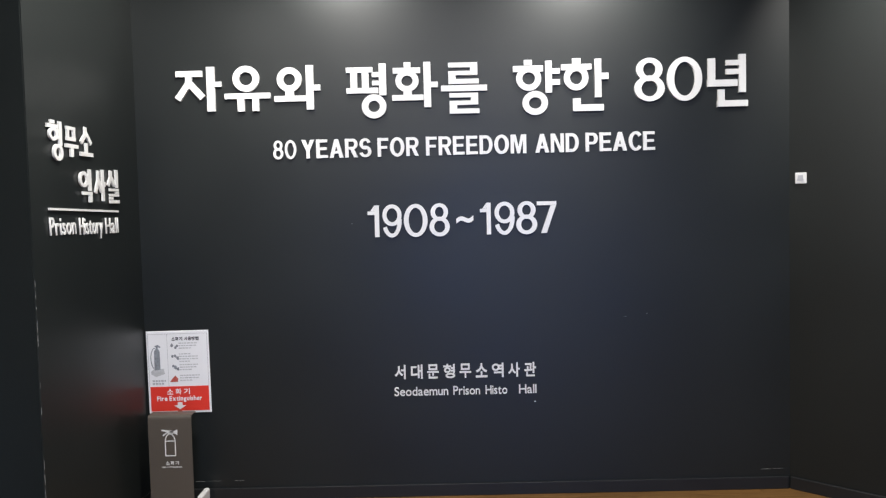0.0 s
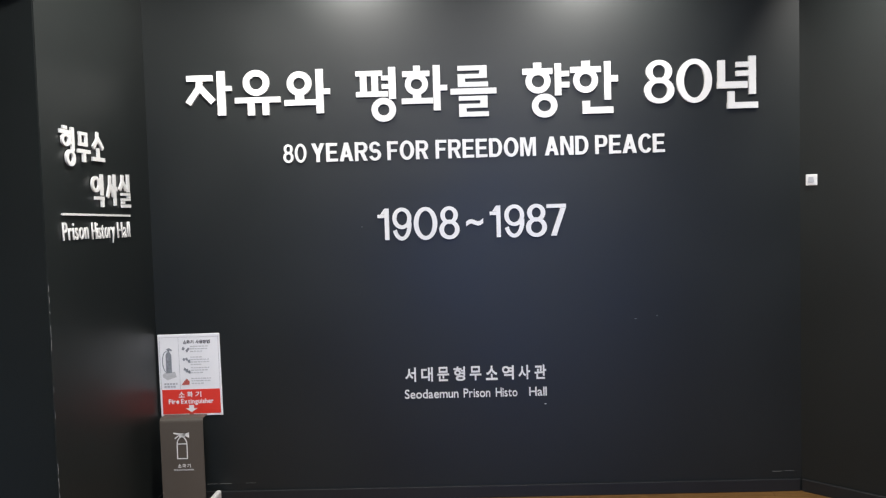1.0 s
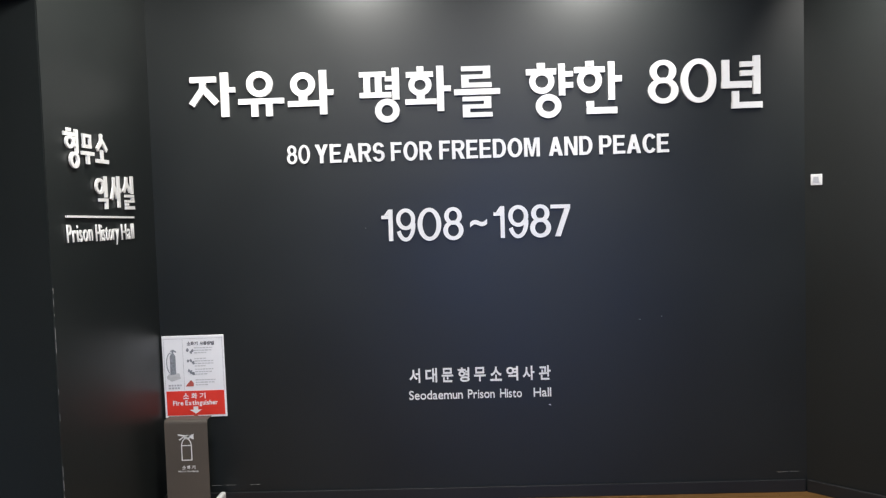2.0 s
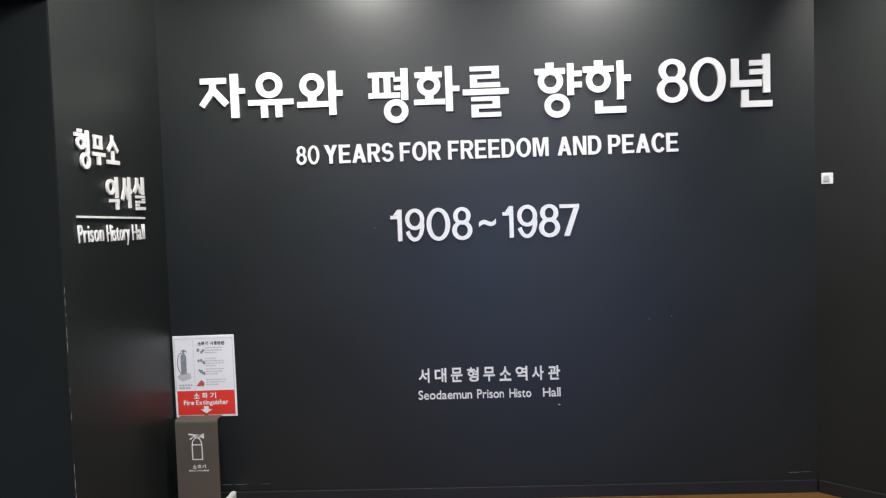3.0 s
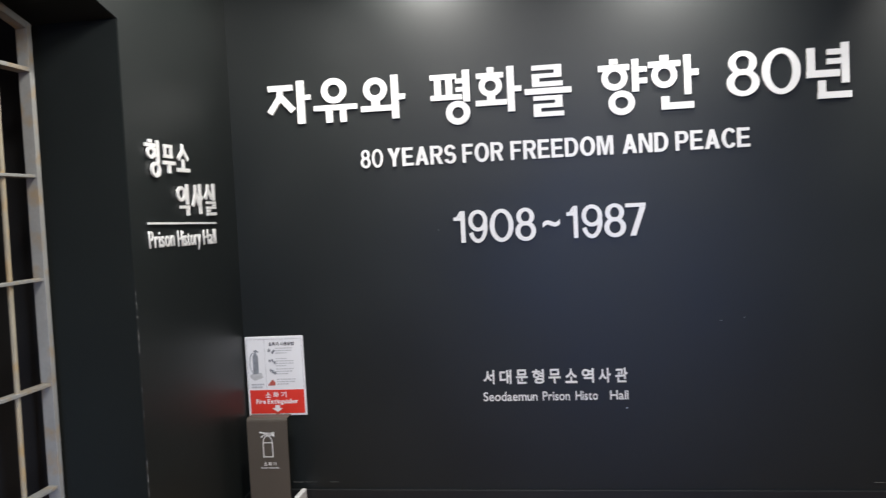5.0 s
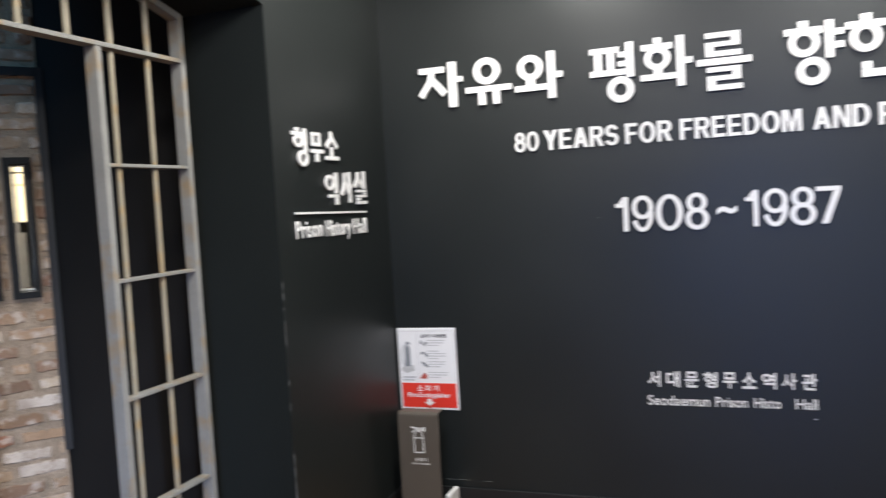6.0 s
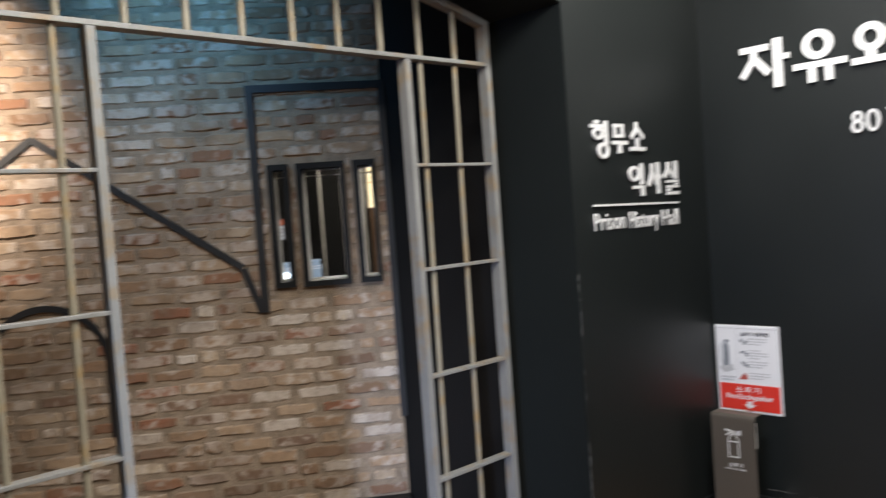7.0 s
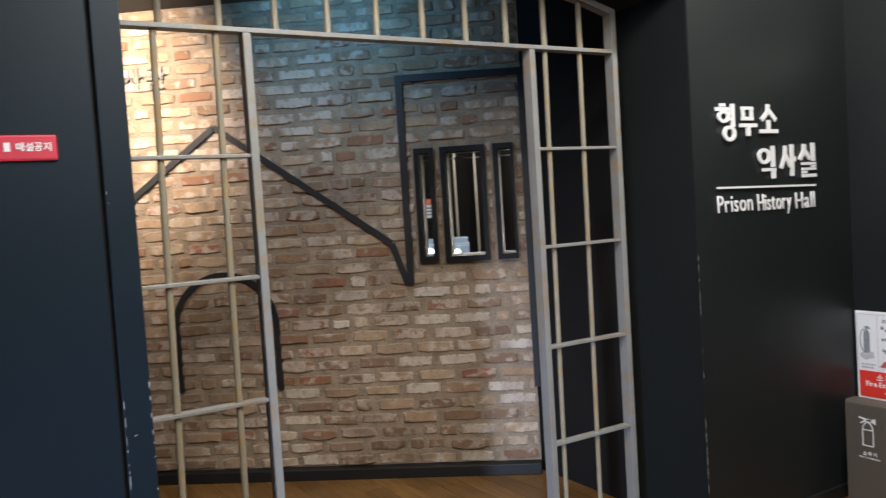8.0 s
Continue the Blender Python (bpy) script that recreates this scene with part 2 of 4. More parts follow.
def part(name, bm, mat, parent, label="", m=None, smooth=False):
    ob = mesh_object(name, bm, mat, parent, m, smooth)
    return tagged(ob, label) if label else ob


def empty(name, m=None):
    ob = new(name)
    ob.empty_display_size = 0.1
    if m is not None:
        ob.matrix_basis = m
    return ob


def box(lo, hi, bevel=0.0, seg=2, bm=None):
    bm = bm or bmesh.new()
    made = bmesh.ops.create_cube(bm, size=1)["verts"]
    c, s = [(a + b) / 2 for a, b in zip(lo, hi)], [b - a for a, b in zip(lo, hi)]
    for v in made:
        v.co = Vector([c[i] + v.co[i] * s[i] for i in range(3)])
    if bevel:
        edges = {e for v in made for e in v.link_edges}
        bmesh.ops.bevel(bm, geom=list(edges), offset=bevel, segments=seg, profile=0.5, affect="EDGES")
    return bm


def prism(points, y0, y1, bm=None, bevel=0.0):
    """An outline of (x, z) points, drawn out from y0 to y1."""
    bm = bm or bmesh.new()
    a = [bm.verts.new((x, y0, z)) for x, z in points]
    b = [bm.verts.new((x, y1, z)) for x, z in points]
    front = bm.faces.new(a)
    bm.faces.new(b[::-1])
    n = len(points)
    for i in range(n):
        bm.faces.new((a[i], b[i], b[(i + 1) % n], a[(i + 1) % n]))
    if bevel:
        bmesh.ops.bevel(bm, geom=list(front.edges), offset=bevel, segments=1, affect="EDGES")
    return bm


def ring(cx, cz, rx, rz, width, y0, y1, bm=None, n=36, a0=0.0, a1=360.0, width_z=None):
    """A band round an ellipse, whole or from angle a0 to a1, drawn out from y0 to y1."""
    bm = bm or bmesh.new()
    whole = a1 - a0 >= 360
    loops = []
    for i in range(n if whole else n + 1):
        a = radians(a0 + (a1 - a0) * i / n)
        c, s = math.cos(a), math.sin(a)
        loops.append([bm.verts.new((cx + (rx - w) * c, y, cz + (rz - w * (width_z or width) / width) * s)) for w, y in ((0, y0), (width, y0), (width, y1), (0, y1))])
    for i in range(len(loops) if whole else len(loops) - 1):
        p, q = loops[i], loops[(i + 1) % len(loops)]
        for k in range(4):
            bm.faces.new((p[k], p[(k + 1) % 4], q[(k + 1) % 4], q[k]))
    if not whole:
        bm.faces.new(loops[0])
        bm.faces.new(loops[-1][::-1])
    return bm


def bar(a, b, width, y0, y1, bm=None):
    """A straight flat bar between two (x, z) points."""
    a, b = Vector(a), Vector(b)
    d = (b - a).normalized() * (width / 2)
    n = Vector((-d.y, d.x))
    return prism([tuple(a + n), tuple(a - n), tuple(b - n), tuple(b + n)], y0, y1, bm)


def tube(a, b, r, n=10, bm=None):
    bm = bm or bmesh.new()
    a, b = Vector(a), Vector(b)
    turn = (b - a).to_track_quat("Z", "Y").to_matrix().to_4x4()
    bmesh.ops.create_cone(bm, cap_ends=True, segments=n, radius1=r, radius2=r, depth=(b - a).length, matrix=Matrix.Translation((a + b) / 2) @ turn)
    return bm


def cells(xs, zs, holes, y0, y1):
    """A slab in x and z from y0 to y1, with rectangular holes (x0, z0, x1, z1) that go through it."""
    xs = sorted({*xs, *[h[0] for h in holes], *[h[2] for h in holes]})
    zs = sorted({*zs, *[h[1] for h in holes], *[h[3] for h in holes]})

    def solid(i, k):
        if not (0 <= i < len(xs) - 1 and 0 <= k < len(zs) - 1):
            return False
        cx, cz = (xs[i] + xs[i + 1]) / 2, (zs[k] + zs[k + 1]) / 2
        return not any(h[0] < cx < h[2] and h[1] < cz < h[3] for h in holes)

    bm = bmesh.new()

    def quad(*ps):
        bm.faces.new([bm.verts.new(p) for p in ps])

    for i in range(len(xs) - 1):
        for k in range(len(zs) - 1):
            if not solid(i, k):
                continue
            x0, x1, z0, z1 = xs[i], xs[i + 1], zs[k], zs[k + 1]
            for y in (y0, y1):
                quad((x0, y, z0), (x1, y, z0), (x1, y, z1), (x0, y, z1))
            if not solid(i - 1, k):
                quad((x0, y0, z0), (x0, y1, z0), (x0, y1, z1), (x0, y0, z1))
            if not solid(i + 1, k):
                quad((x1, y0, z0), (x1, y1, z0), (x1, y1, z1), (x1, y0, z1))
            if not solid(i, k - 1):
                quad((x0, y0, z0), (x1, y0, z0), (x1, y1, z0), (x0, y1, z0))
            if not solid(i, k + 1):
                quad((x0, y0, z1), (x1, y0, z1), (x1, y1, z1), (x0, y1, z1))
    bmesh.ops.remove_doubles(bm, verts=bm.verts, dist=0.0005)
    return bm


def glyph(ch, weight=0.0, depth=0.01, bevel=0.0):
    """One character of the built-in font as a bmesh: x across, z up, its front at y = 0, drawn back to y = depth."""
    cu = bpy.data.curves.new("glyph", "FONT")
    cu.body, cu.offset, cu.extrude, cu.resolution_u = ch, weight, 0.5, 5
    ob = new("glyph", cu)
    bpy.context.view_layer.update()
    me = bpy.data.meshes.new_from_object(ob.evaluated_get(bpy.context.evaluated_depsgraph_get()))
    bpy.data.objects.remove(ob)
    bpy.data.curves.remove(cu)
    bm = bmesh.new()
    bm.from_mesh(me)
    bpy.data.meshes.remove(me)
    bmesh.ops.remove_doubles(bm, verts=bm.verts, dist=0.0001)
    for v in bm.verts:
        v.co = Vector((v.co.x, (0.5 - v.co.z) * depth, v.co.y))
    return bm


# Hand-drawn letter forms: R a rectangle, O a ring (with its two band widths and, where open, angles), L a stroke along points, P an outline. x to the right, y down.
HANGUL = {
    "자": "R 58 142 178 172;L 33 118 160 113 205 62 275;L 33 116 198 180 270;R 198 128 238 332;R 238 195 266 221",
    "유": "O 381 182 62 60 33 32;R 280 248 492 276;R 337 276 372 332;R 406 276 440 332",
    "와": "O 581 185 58 57 33 32;R 562 234 600 261;R 510 260 656 289;R 657 122 695 326;R 695 211 724 240",
    "평": "R 845 126 966 152;R 845 222 990 249;R 862 152 896 222;R 915 152 949 222;R 994 113 1030 258;R 964 150 994 174;R 964 190 994 213;O 970 310 57 56 33 32",
    "화": "R 1113 105 1143 130;R 1062 130 1187 158;O 1126 192 54 50 30 28;R 1109 236 1146 257;R 1056 256 1200 284;R 1202 108 1238 315;R 1238 198 1268 226",
    "를": "R 1317 107 1452 129;R 1418 129 1452 146;R 1317 146 1452 165;R 1317 165 1351 183;R 1317 183 1457 205;R 1282 212 1495 239;R 1320 248 1453 268;R 1419 268 1453 284;R 1320 284 1453 303;R 1320 303 1355 321;R 1320 321 1458 343",
    "향": "R 107 78 137 100;R 64 100 180 125;O 124 150 49 47 26 25;R 188 85 216 205;R 216 113 245 135;R 216 155 245 178;O 148 245 50 46 27 26",
    "한": "R 289 72 320 94;R 245 94 362 118;O 303 147 48 48 26 25;R 374 78 402 222;R 402 130 428 156;R 290 225 318 250;R 290 249 408 276",
    "년": "R 808 72 838 152;R 808 152 922 180;R 928 58 957 202;R 880 78 928 100;R 880 112 928 134;R 846 192 874 233;R 846 232 962 258",
    "형": "R 283 95 312 115;R 257 115 338 138;O 302 166 35 33 17 16;R 342 100 368 218;R 326 140 342 157;R 326 172 342 188;O 332 255 38 42 19 18",
    "무": "R 390 110 470 130;R 390 165 470 186;R 390 130 412 165;R 448 130 470 165;R 377 200 492 223;R 417 223 448 265",
    "소": "L 20 541 112 536 148 497 185;L 20 541 138 588 185;R 529 186 554 225;R 487 225 598 246",
    "역": "O 521 370 40 44 19 18;R 562 315 588 430;R 548 344 562 362;R 548 380 562 397;R 508 436 588 457;R 562 457 588 495",
    "사": "L 20 634 322 630 370 602 428;L 20 632 362 664 422;R 665 318 690 465;R 690 375 702 396",
    "실": "L 19 735 322 731 358 708 398;L 19 733 352 764 396;R 770 318 792 405;R 720 410 792 426;R 771 426 792 437;R 720 437 792 452;R 720 452 742 468;R 720 468 792 487",
}
LATIN = {
    "1": "R 21 0 36 100;R 0 18 21 30;P 8 18 21 18 21 0",
    "9": "O 30 33 30 33 14 12.5;O 29 50 31 51 14 12.5 -155 5",
    "8": "O 30 27 26 27 14.5 12;O 30 71 30 30 15 12.5",
    "0": "O 34 50 34 51 15 13",
    "7": "R 0 0 60 13;P 43 13 60 13 29 100 12 100",
    "E": "R 0 0 19 100;R 19 0 58 16;R 19 42 54 57;R 19 84 60 100",
    "F": "R 0 0 19 100;R 19 0 57 16;R 19 43 51 58",
    "Y": "P 0 0 21 0 44 60 25 60;P 68 0 47 0 25 60 44 60;R 25 60 44 100",
    "A": "P 0 100 20 100 45 0 26 0;P 71 100 51 100 26 0 45 0;R 16 63 55 78",
    "R": "R 0 0 19 100;R 19 0 40 15;R 19 43 40 58;O 40 29 26 29 19 15 -90 90;P 28 58 47 55 66 100 46 100",
    "P": "R 0 0 19 100;R 19 0 38 15;R 19 48 38 63;O 38 31.5 25 31.5 19 15 -90 90",
    "S": "O 31 29 29 30 18 15 15 285;O 31 70 31 31 18 15 -165 100",
    "O": "O 38 50 38 52 20 17",
    "D": "R 0 0 19 100;R 19 0 33 16;R 19 84 33 100;O 33 50 35 50 19 16 -90 90",
    "M": "R 0 0 18 100;R 64 0 82 100;P 18 0 27 0 48 100 34 100 18 26;P 64 0 55 0 34 100 48 100 64 26",
    "N": "R 0 0 18 100;R 50 0 68 100;P 18 0 22 0 50 70 50 100 46 100 18 30",
    "C": "O 36 50 36 52 19 16 38 322",
}


def drawn(ch, depth, slim=1.0, band=1.0):
    """A letter from its strokes; each stroke stands a hair further forward than the one before."""
    bm = bmesh.new()
    for i, stroke in enumerate((HANGUL | LATIN)[ch].split(";")):
        kind, v = stroke.split()[0], [float(x) for x in stroke.split()[1:]]
        front = -0.0003 * i
        if kind == "R":
            w, h = v[2] - v[0], v[3] - v[1]
            t = min(w, h) * (1 - slim) / 2
            sx, sz = (t, -t) if w < h else (-t, t)
            v = [v[0] + sx, v[1] + sz, v[2] - sx, v[3] - sz]
            prism([(v[0], -v[1]), (v[2], -v[1]), (v[2], -v[3]), (v[0], -v[3])], front, depth, bm)
        elif kind == "P":
            prism([(v[k], -v[k + 1]) for k in range(0, len(v), 2)], front, depth, bm)
        elif kind == "O":
            ring(v[0], -v[1], v[2], v[3], v[4] * band, front, depth, bm, 40, v[6] if len(v) > 6 else 0, v[7] if len(v) > 6 else 360, v[5] * band)
        else:
            pts = [Vector((v[k], -v[k + 1])) for k in range(1, len(v), 2)]
            sides = ([], [])
            for k, p in enumerate(pts):
                d = (pts[min(k + 1, len(pts) - 1)] - pts[max(k - 1, 0)]).normalized()
                n = Vector((-d.y, d.x)) * (v[0] * band / 2)
                sides[0].append(tuple(p + n))
                sides[1].append(tuple(p - n))
            for k in range(len(pts) - 1):
                prism([sides[0][k], sides[0][k + 1], sides[1][k + 1], sides[1][k]], front, depth, bm)
    return bm


def extent(bm):
    xs, zs = [v.co.x for v in bm.verts], [v.co.z for v in bm.verts]
    return min(xs), max(xs), min(zs), max(zs)


def fit_box(bm, x0, x1, z0, z1):
    a, b, c, d = extent(bm)
    for v in bm.verts:
        v.co.x = x0 + (v.co.x - a) * (x1 - x0) / (b - a)
        v.co.z = z0 + (v.co.z - c) * (z1 - z0) / (d - c)
    return bm


def word(text, x0, x1, z0, z1, parent, mat, y=0.0, depth=0.01, weight=0.02, gap=0.09, name="letter", caps="H", hand=False, slim=1.0):
    """A word set between x0 and x1 on the line z0, with capitals up to z1, one mesh a letter."""
    made = [(ch, drawn(ch, depth, slim, slim) if hand else glyph(ch, weight, depth)) for ch in text]
    ref = drawn("E", depth) if hand else glyph(caps, weight, depth)
    _, _, c0, c1 = extent(ref)
    ref.free()
    sz = (z1 - z0) / (c1 - c0)
    widths = [extent(bm)[1] - extent(bm)[0] for _, bm in made]
    sx = (x1 - x0) / (sum(widths) + gap * (len(text) - 1))
    at = x0
    for (ch, bm), w in zip(made, widths):
        a = extent(bm)[0]
        for v in bm.verts:
            v.co = Vector((at + (v.co.x - a) * sx, y + v.co.y, z0 + (v.co.z - c0) * sz))
        at += (w + gap) * sx
        part(name, bm, mat, parent)


def syllable(ch, x0, x1, z0, z1, parent, mat, y=0.0, depth=0.01, weight=0.03, name="letter", hand=False, slim=1.0, band=1.0):
    bm = fit_box(drawn(ch, depth, slim, band) if hand else glyph(ch, weight, depth), x0, x1, z0, z1)
    for v in bm.verts:
        v.co.y += y
    part(name, bm, mat, parent)


# ---- structure ----
NORTH, WEST, TOP = 4.262, -1.207, 3.0
tagged(mesh_object("wall_north", box((WEST, NORTH, -0.05), (2.005, NORTH + 0.15, TOP)), BLACK), "black satin painted exhibition wall behind the lettering", "wall", kind="structure")

# The slanting wall beyond the corner.
SLANT = pose(2.005, NORTH, 0, 0, 0, -45)
tagged(mesh_object("wall_east", box((0, 0, -0.05), (3.2, 0.15, TOP)), BLACK, m=SLANT), "black satin painted wall set at a slant", "wall", kind="structure")

# West wall with its arched opening: outline in y and z.
Y_NEAR, Y_FAR, SPRING, RISE = 1.069, 3.212, 2.275, 0.15
HALF, MID = (Y_FAR - Y_NEAR) / 2, (Y_FAR + Y_NEAR) / 2


def arch_z(y, spring=SPRING, half=HALF, rise=RISE):
    r = (half * half + rise * rise) / (2 * rise)
    return spring + math.sqrt(max(0.0, r * r - (y - MID) ** 2)) - (r - rise)


def arched_wall(y_hi, x0, x1):
    ys = [Y_NEAR + (Y_FAR - Y_NEAR) * k / 14 for k in range(15)]
    bm = bmesh.new()
    for a, b in zip(ys, ys[1:]):
        vs = [[bm.verts.new((x, y, z)) for y, z in ((a, arch_z(a)), (b, arch_z(b)), (b, TOP), (a, TOP))] for x in (x0, x1)]
        bm.faces.new(vs[0])
        bm.faces.new(vs[1])
        for p, q in ((0, 1), (2, 3)):
            bm.faces.new((vs[0][p], vs[0][q], vs[1][q], vs[1][p]))
    bmesh.ops.remove_doubles(bm, verts=bm.verts, dist=0.0002)
    return box((x0, Y_FAR, -0.05), (x1, y_hi, TOP), bm=bm)


tagged(mesh_object("wall_west", arched_wall(NORTH, -1.62, WEST), BLACK), "black satin painted wall with an arched opening", "wall", kind="structure")
tagged(mesh_object("wall_west_2", box((-1.62, -3.0, -0.05), (WEST - 0.006, 0.984, TOP)), NAVY), "blue-black painted wall beside the opening", "wall", kind="structure")
tagged(mesh_object("wall_west_3", box((-1.62, 0.996, -0.05), (WEST, Y_NEAR, TOP), 0.002), NAVY), "blue-black painted pier at the edge of the opening", "wall", kind="structure")
tagged(mesh_object("trim", box((-1.4, 0.984, 0), (WEST - 0.014, 0.996, TOP)), MATT), "dark joint between wall panel and door surround", "trim", kind="structure")
tagged(mesh_object("wall_south", cells([-1.62, 4.4], [-0.05, TOP], [(-0.1, 0.0, 1.8, 2.2), (1.95, 0.0, 2.8, 2.2)], -3.15, -3.0), PLASTER), "pale wall with the entrance behind", "wall", kind="structure")
tagged(mesh_object("wall_east_2", box((4.26, -3.0, -0.05), (4.4, 2.0, TOP)), PLASTER), "pale side wall of the hall", "wall", kind="structure")
tagged(mesh_object("backdrop", box((-0.6, -4.4, -0.5), (3.4, -4.38, 3.0)), DAY), "plain bluish daylight outside the entrance", "backdrop", kind="structure")
tagged(mesh_object("ceiling", box((-1.62, -3.15, TOP), (4.4, NORTH + 0.15, TOP + 0.1)), CEIL), "dark painted ceiling", "ceiling", kind="structure")


# Thin sheet added over the reveal to make it darker than the wall.
REVEAL = material("dark_reveal_sheet", (0.0104, 0.0130, 0.0131), rough=0.8, vary=0.15, scale=2, fine=200, specular=0.1)
tagged(mesh_object("trim", box((-1.619, Y_FAR - 0.004, 0), (WEST - 0.004, Y_FAR + 0.001, 2.274)), REVEAL), "thin matt navy sheet added to darken the door reveal", "trim", kind="structure")


def skirting(name, bm, m=None):
    tagged(mesh_object(name, bm, SKIRT, m=m), "black painted skirting board", "baseboard", kind="structure")


skirting("baseboard", box((-1.2, NORTH - 0.012, 0), (1.995, NORTH + 0.002, 0.062), 0.003))
skirting("baseboard", box((0.006, -0.012, 0), (3.2, 0.002, 0.062), 0.003), SLANT)
skirting("baseboard", box((WEST - 0.002, Y_FAR + 0.004, 0), (WEST + 0.012, NORTH - 0.014, 0.062), 0.003))

# Floors of the hall and of the passage: one slab, with boards on it.
floor = tagged(mesh_object("floor", box((-6.2, -4.4, -0.1), (4.4, 6.4, -0.012)), MATT), "brown wooden floor boards", "floor", kind="structure")

# Passage behind the opening, along the brick wall.
TURN_B = math.degrees(math.atan2(math.cos(radians(37)), math.sin(radians(37))))
BW = pose(-2.84, 2.79, 0, 0, 0, TURN_B)
P_TOP, B_LEFT, B_RIGHT, B_BASE = 2.655, -2.3, 0.655, 0.062
W1, W2, W3 = (0.064, 1.18, 0.162, 1.788), (0.206, 1.176, 0.440, 1.788), (0.490, 1.176, 0.593, 1.788)
brick_wall = tagged(mesh_object("wall_brick", cells([B_LEFT, B_RIGHT], [B_BASE, P_TOP], [W1, W2, W3], 0.0, 0.16), MORTAR, m=BW),
                    "old reclaimed brick wall with pale mortar and whitewash", "wall", kind="structure")
tagged(mesh_object("baseboard", box((B_LEFT, -0.062, 0), (B_RIGHT, 0.15, B_BASE - 0.002), 0.004), SKIRT, m=BW), "black skirting under the brick wall", "baseboard", kind="structure")
tagged(mesh_object("wall_passage", box((-2.46, 3.325, -0.05), (-1.622, 3.47, P_TOP)), MATT), "matt black return wall of the passage", "wall", kind="structure")
tagged(mesh_object("wall_passage_2", box((-4.6, -0.6, -0.05), (-1.622, -0.45, P_TOP)), MATT), "matt black end wall of the passage", "wall", kind="structure")
tagged(mesh_object("wall_passage_3", box((-4.6, -0.45, -0.05), (-4.45, 1.1, P_TOP)), MATT), "matt black side wall of the passage", "wall", kind="structure")
tagged(mesh_object("ceiling_2", box((-4.8, -0.6, P_TOP), (-1.622, 3.47, P_TOP + 0.08)), CEIL), "dark ceiling of the passage", "ceiling", kind="structure")
# The dark room behind the small windows.
tagged(mesh_object("wall_room", box((-0.5, 3.3, -0.05), (1.6, 3.4, P_TOP)), MATT, m=BW), "dark back wall of the room behind", "wall", kind="structure")
tagged(mesh_object("wall_room_2", box((-0.6, 0.17, -0.05), (-0.5, 3.4, P_TOP)), MATT, m=BW), "dark side wall of the room behind", "wall", kind="structure")
tagged(mesh_object("wall_room_3", box((1.5, -0.2, -0.05), (1.6, 3.3, P_TOP)), MATT, m=BW), "dark side wall of the room behind", "wall", kind="structure")
tagged(mesh_object("ceiling_3", box((-0.6, 0.17, P_TOP), (1.6, 3.4, P_TOP + 0.08)), MATT, m=BW), "dark ceiling of the room behind", "ceiling", kind="structure")

# ---- lettering on the north wall ----
LY, LD = NORTH - 0.0155, 0.016
title = tagged(empty("title_lettering", pose(0, 0, 0)), "large raised white acrylic Korean lettering on the black wall", "lettering")
TITLE = (("자", -1.002, -0.773, 1.945, 2.161), ("유", -0.758, -0.533, 1.941, 2.162), ("와", -0.514, -0.287, 1.942, 2.157),
         ("평", -0.160, 0.036, 1.891, 2.156), ("화", 0.063, 0.288, 1.939, 2.159), ("를", 0.303, 0.528, 1.904, 2.151),
         ("향", 0.656, 0.884, 1.888, 2.155), ("한", 0.890, 1.121, 1.901, 2.157), ("8", 1.247, 1.394, 1.940, 2.150),
         ("0", 1.406, 1.577, 1.938, 2.151), ("년", 1.603, 1.798, 1.905, 2.157))
for ch, x0, x1, z0, z1 in TITLE:
    syllable(ch, x0, x1, z0, z1, title, WHITE, LY, LD, hand=True, slim=1.0 if ch == "를" else 0.92, band=0.92)
subtitle = tagged(empty("subtitle_lettering"), "raised white acrylic English lettering on the black wall", "lettering")
for text, x0, x1 in (("80", -0.530, -0.416), ("YEARS", -0.391, -0.047), ("FOR", -0.016, 0.186), ("FREEDOM", 0.222, 0.715), ("AND", 0.759, 0.972), ("PEACE", 1.005, 1.345)):
    word(text, x0, x1, 1.704, 1.795, subtitle, WHITE, LY + 0.0045, 0.0115, gap=9, hand=True, slim=1.0 if text == "80" else 0.95)
NUMERALS = (("1", -0.074, -0.018), ("9", -0.001, 0.093), ("0", 0.104, 0.221), ("8", 0.230, 0.330), ("1", 0.480, 0.533), ("9", 0.552, 0.650), ("8", 0.658, 0.761), ("7", 0.761, 0.856))
years = tagged(empty("year_lettering"), "raised white acrylic year numerals on the black wall", "lettering")
for ch, x0, x1 in NUMERALS:
    syllable(ch, x0, x1, 1.305 if ch in "908" else 1.309, 1.468 if ch in "908" else 1.465, years, WHITE, LY, LD, hand=True, slim=0.92, band=0.92)
syllable("~", 0.363, 0.447, 1.366, 1.404, years, WHITE, LY, LD, 0.03)
hall_name = tagged(empty("hall_name_lettering"), "small raised white Korean and English lettering with two letters missing", "lettering")
for i, ch in enumerate("서대문형무소역사관"):
    syllable(ch, 0.038 + i * 0.0808, 0.038 + i * 0.0808 + (0.058 if ch != "서" else 0.054), 0.596, 0.667, hall_name, WHITE, NORTH - 0.0075, 0.008, 0.019)
for text, x0, x1 in (("Seodaemun", 0.034, 0.302), ("Prison", 0.328, 0.461), ("Histo", 0.489, 0.597), ("Hall", 0.656, 0.743)):
    word(text, x0, x1, 0.511, 0.555, hall_name, WHITE, NORTH - 0.0055, 0.006, 0.005, 0.07)
part("letter_remnant", box((0.731, NORTH - 0.003, 0.467), (0.740, NORTH + 0.001, 0.470)), WHITE, hall_name)

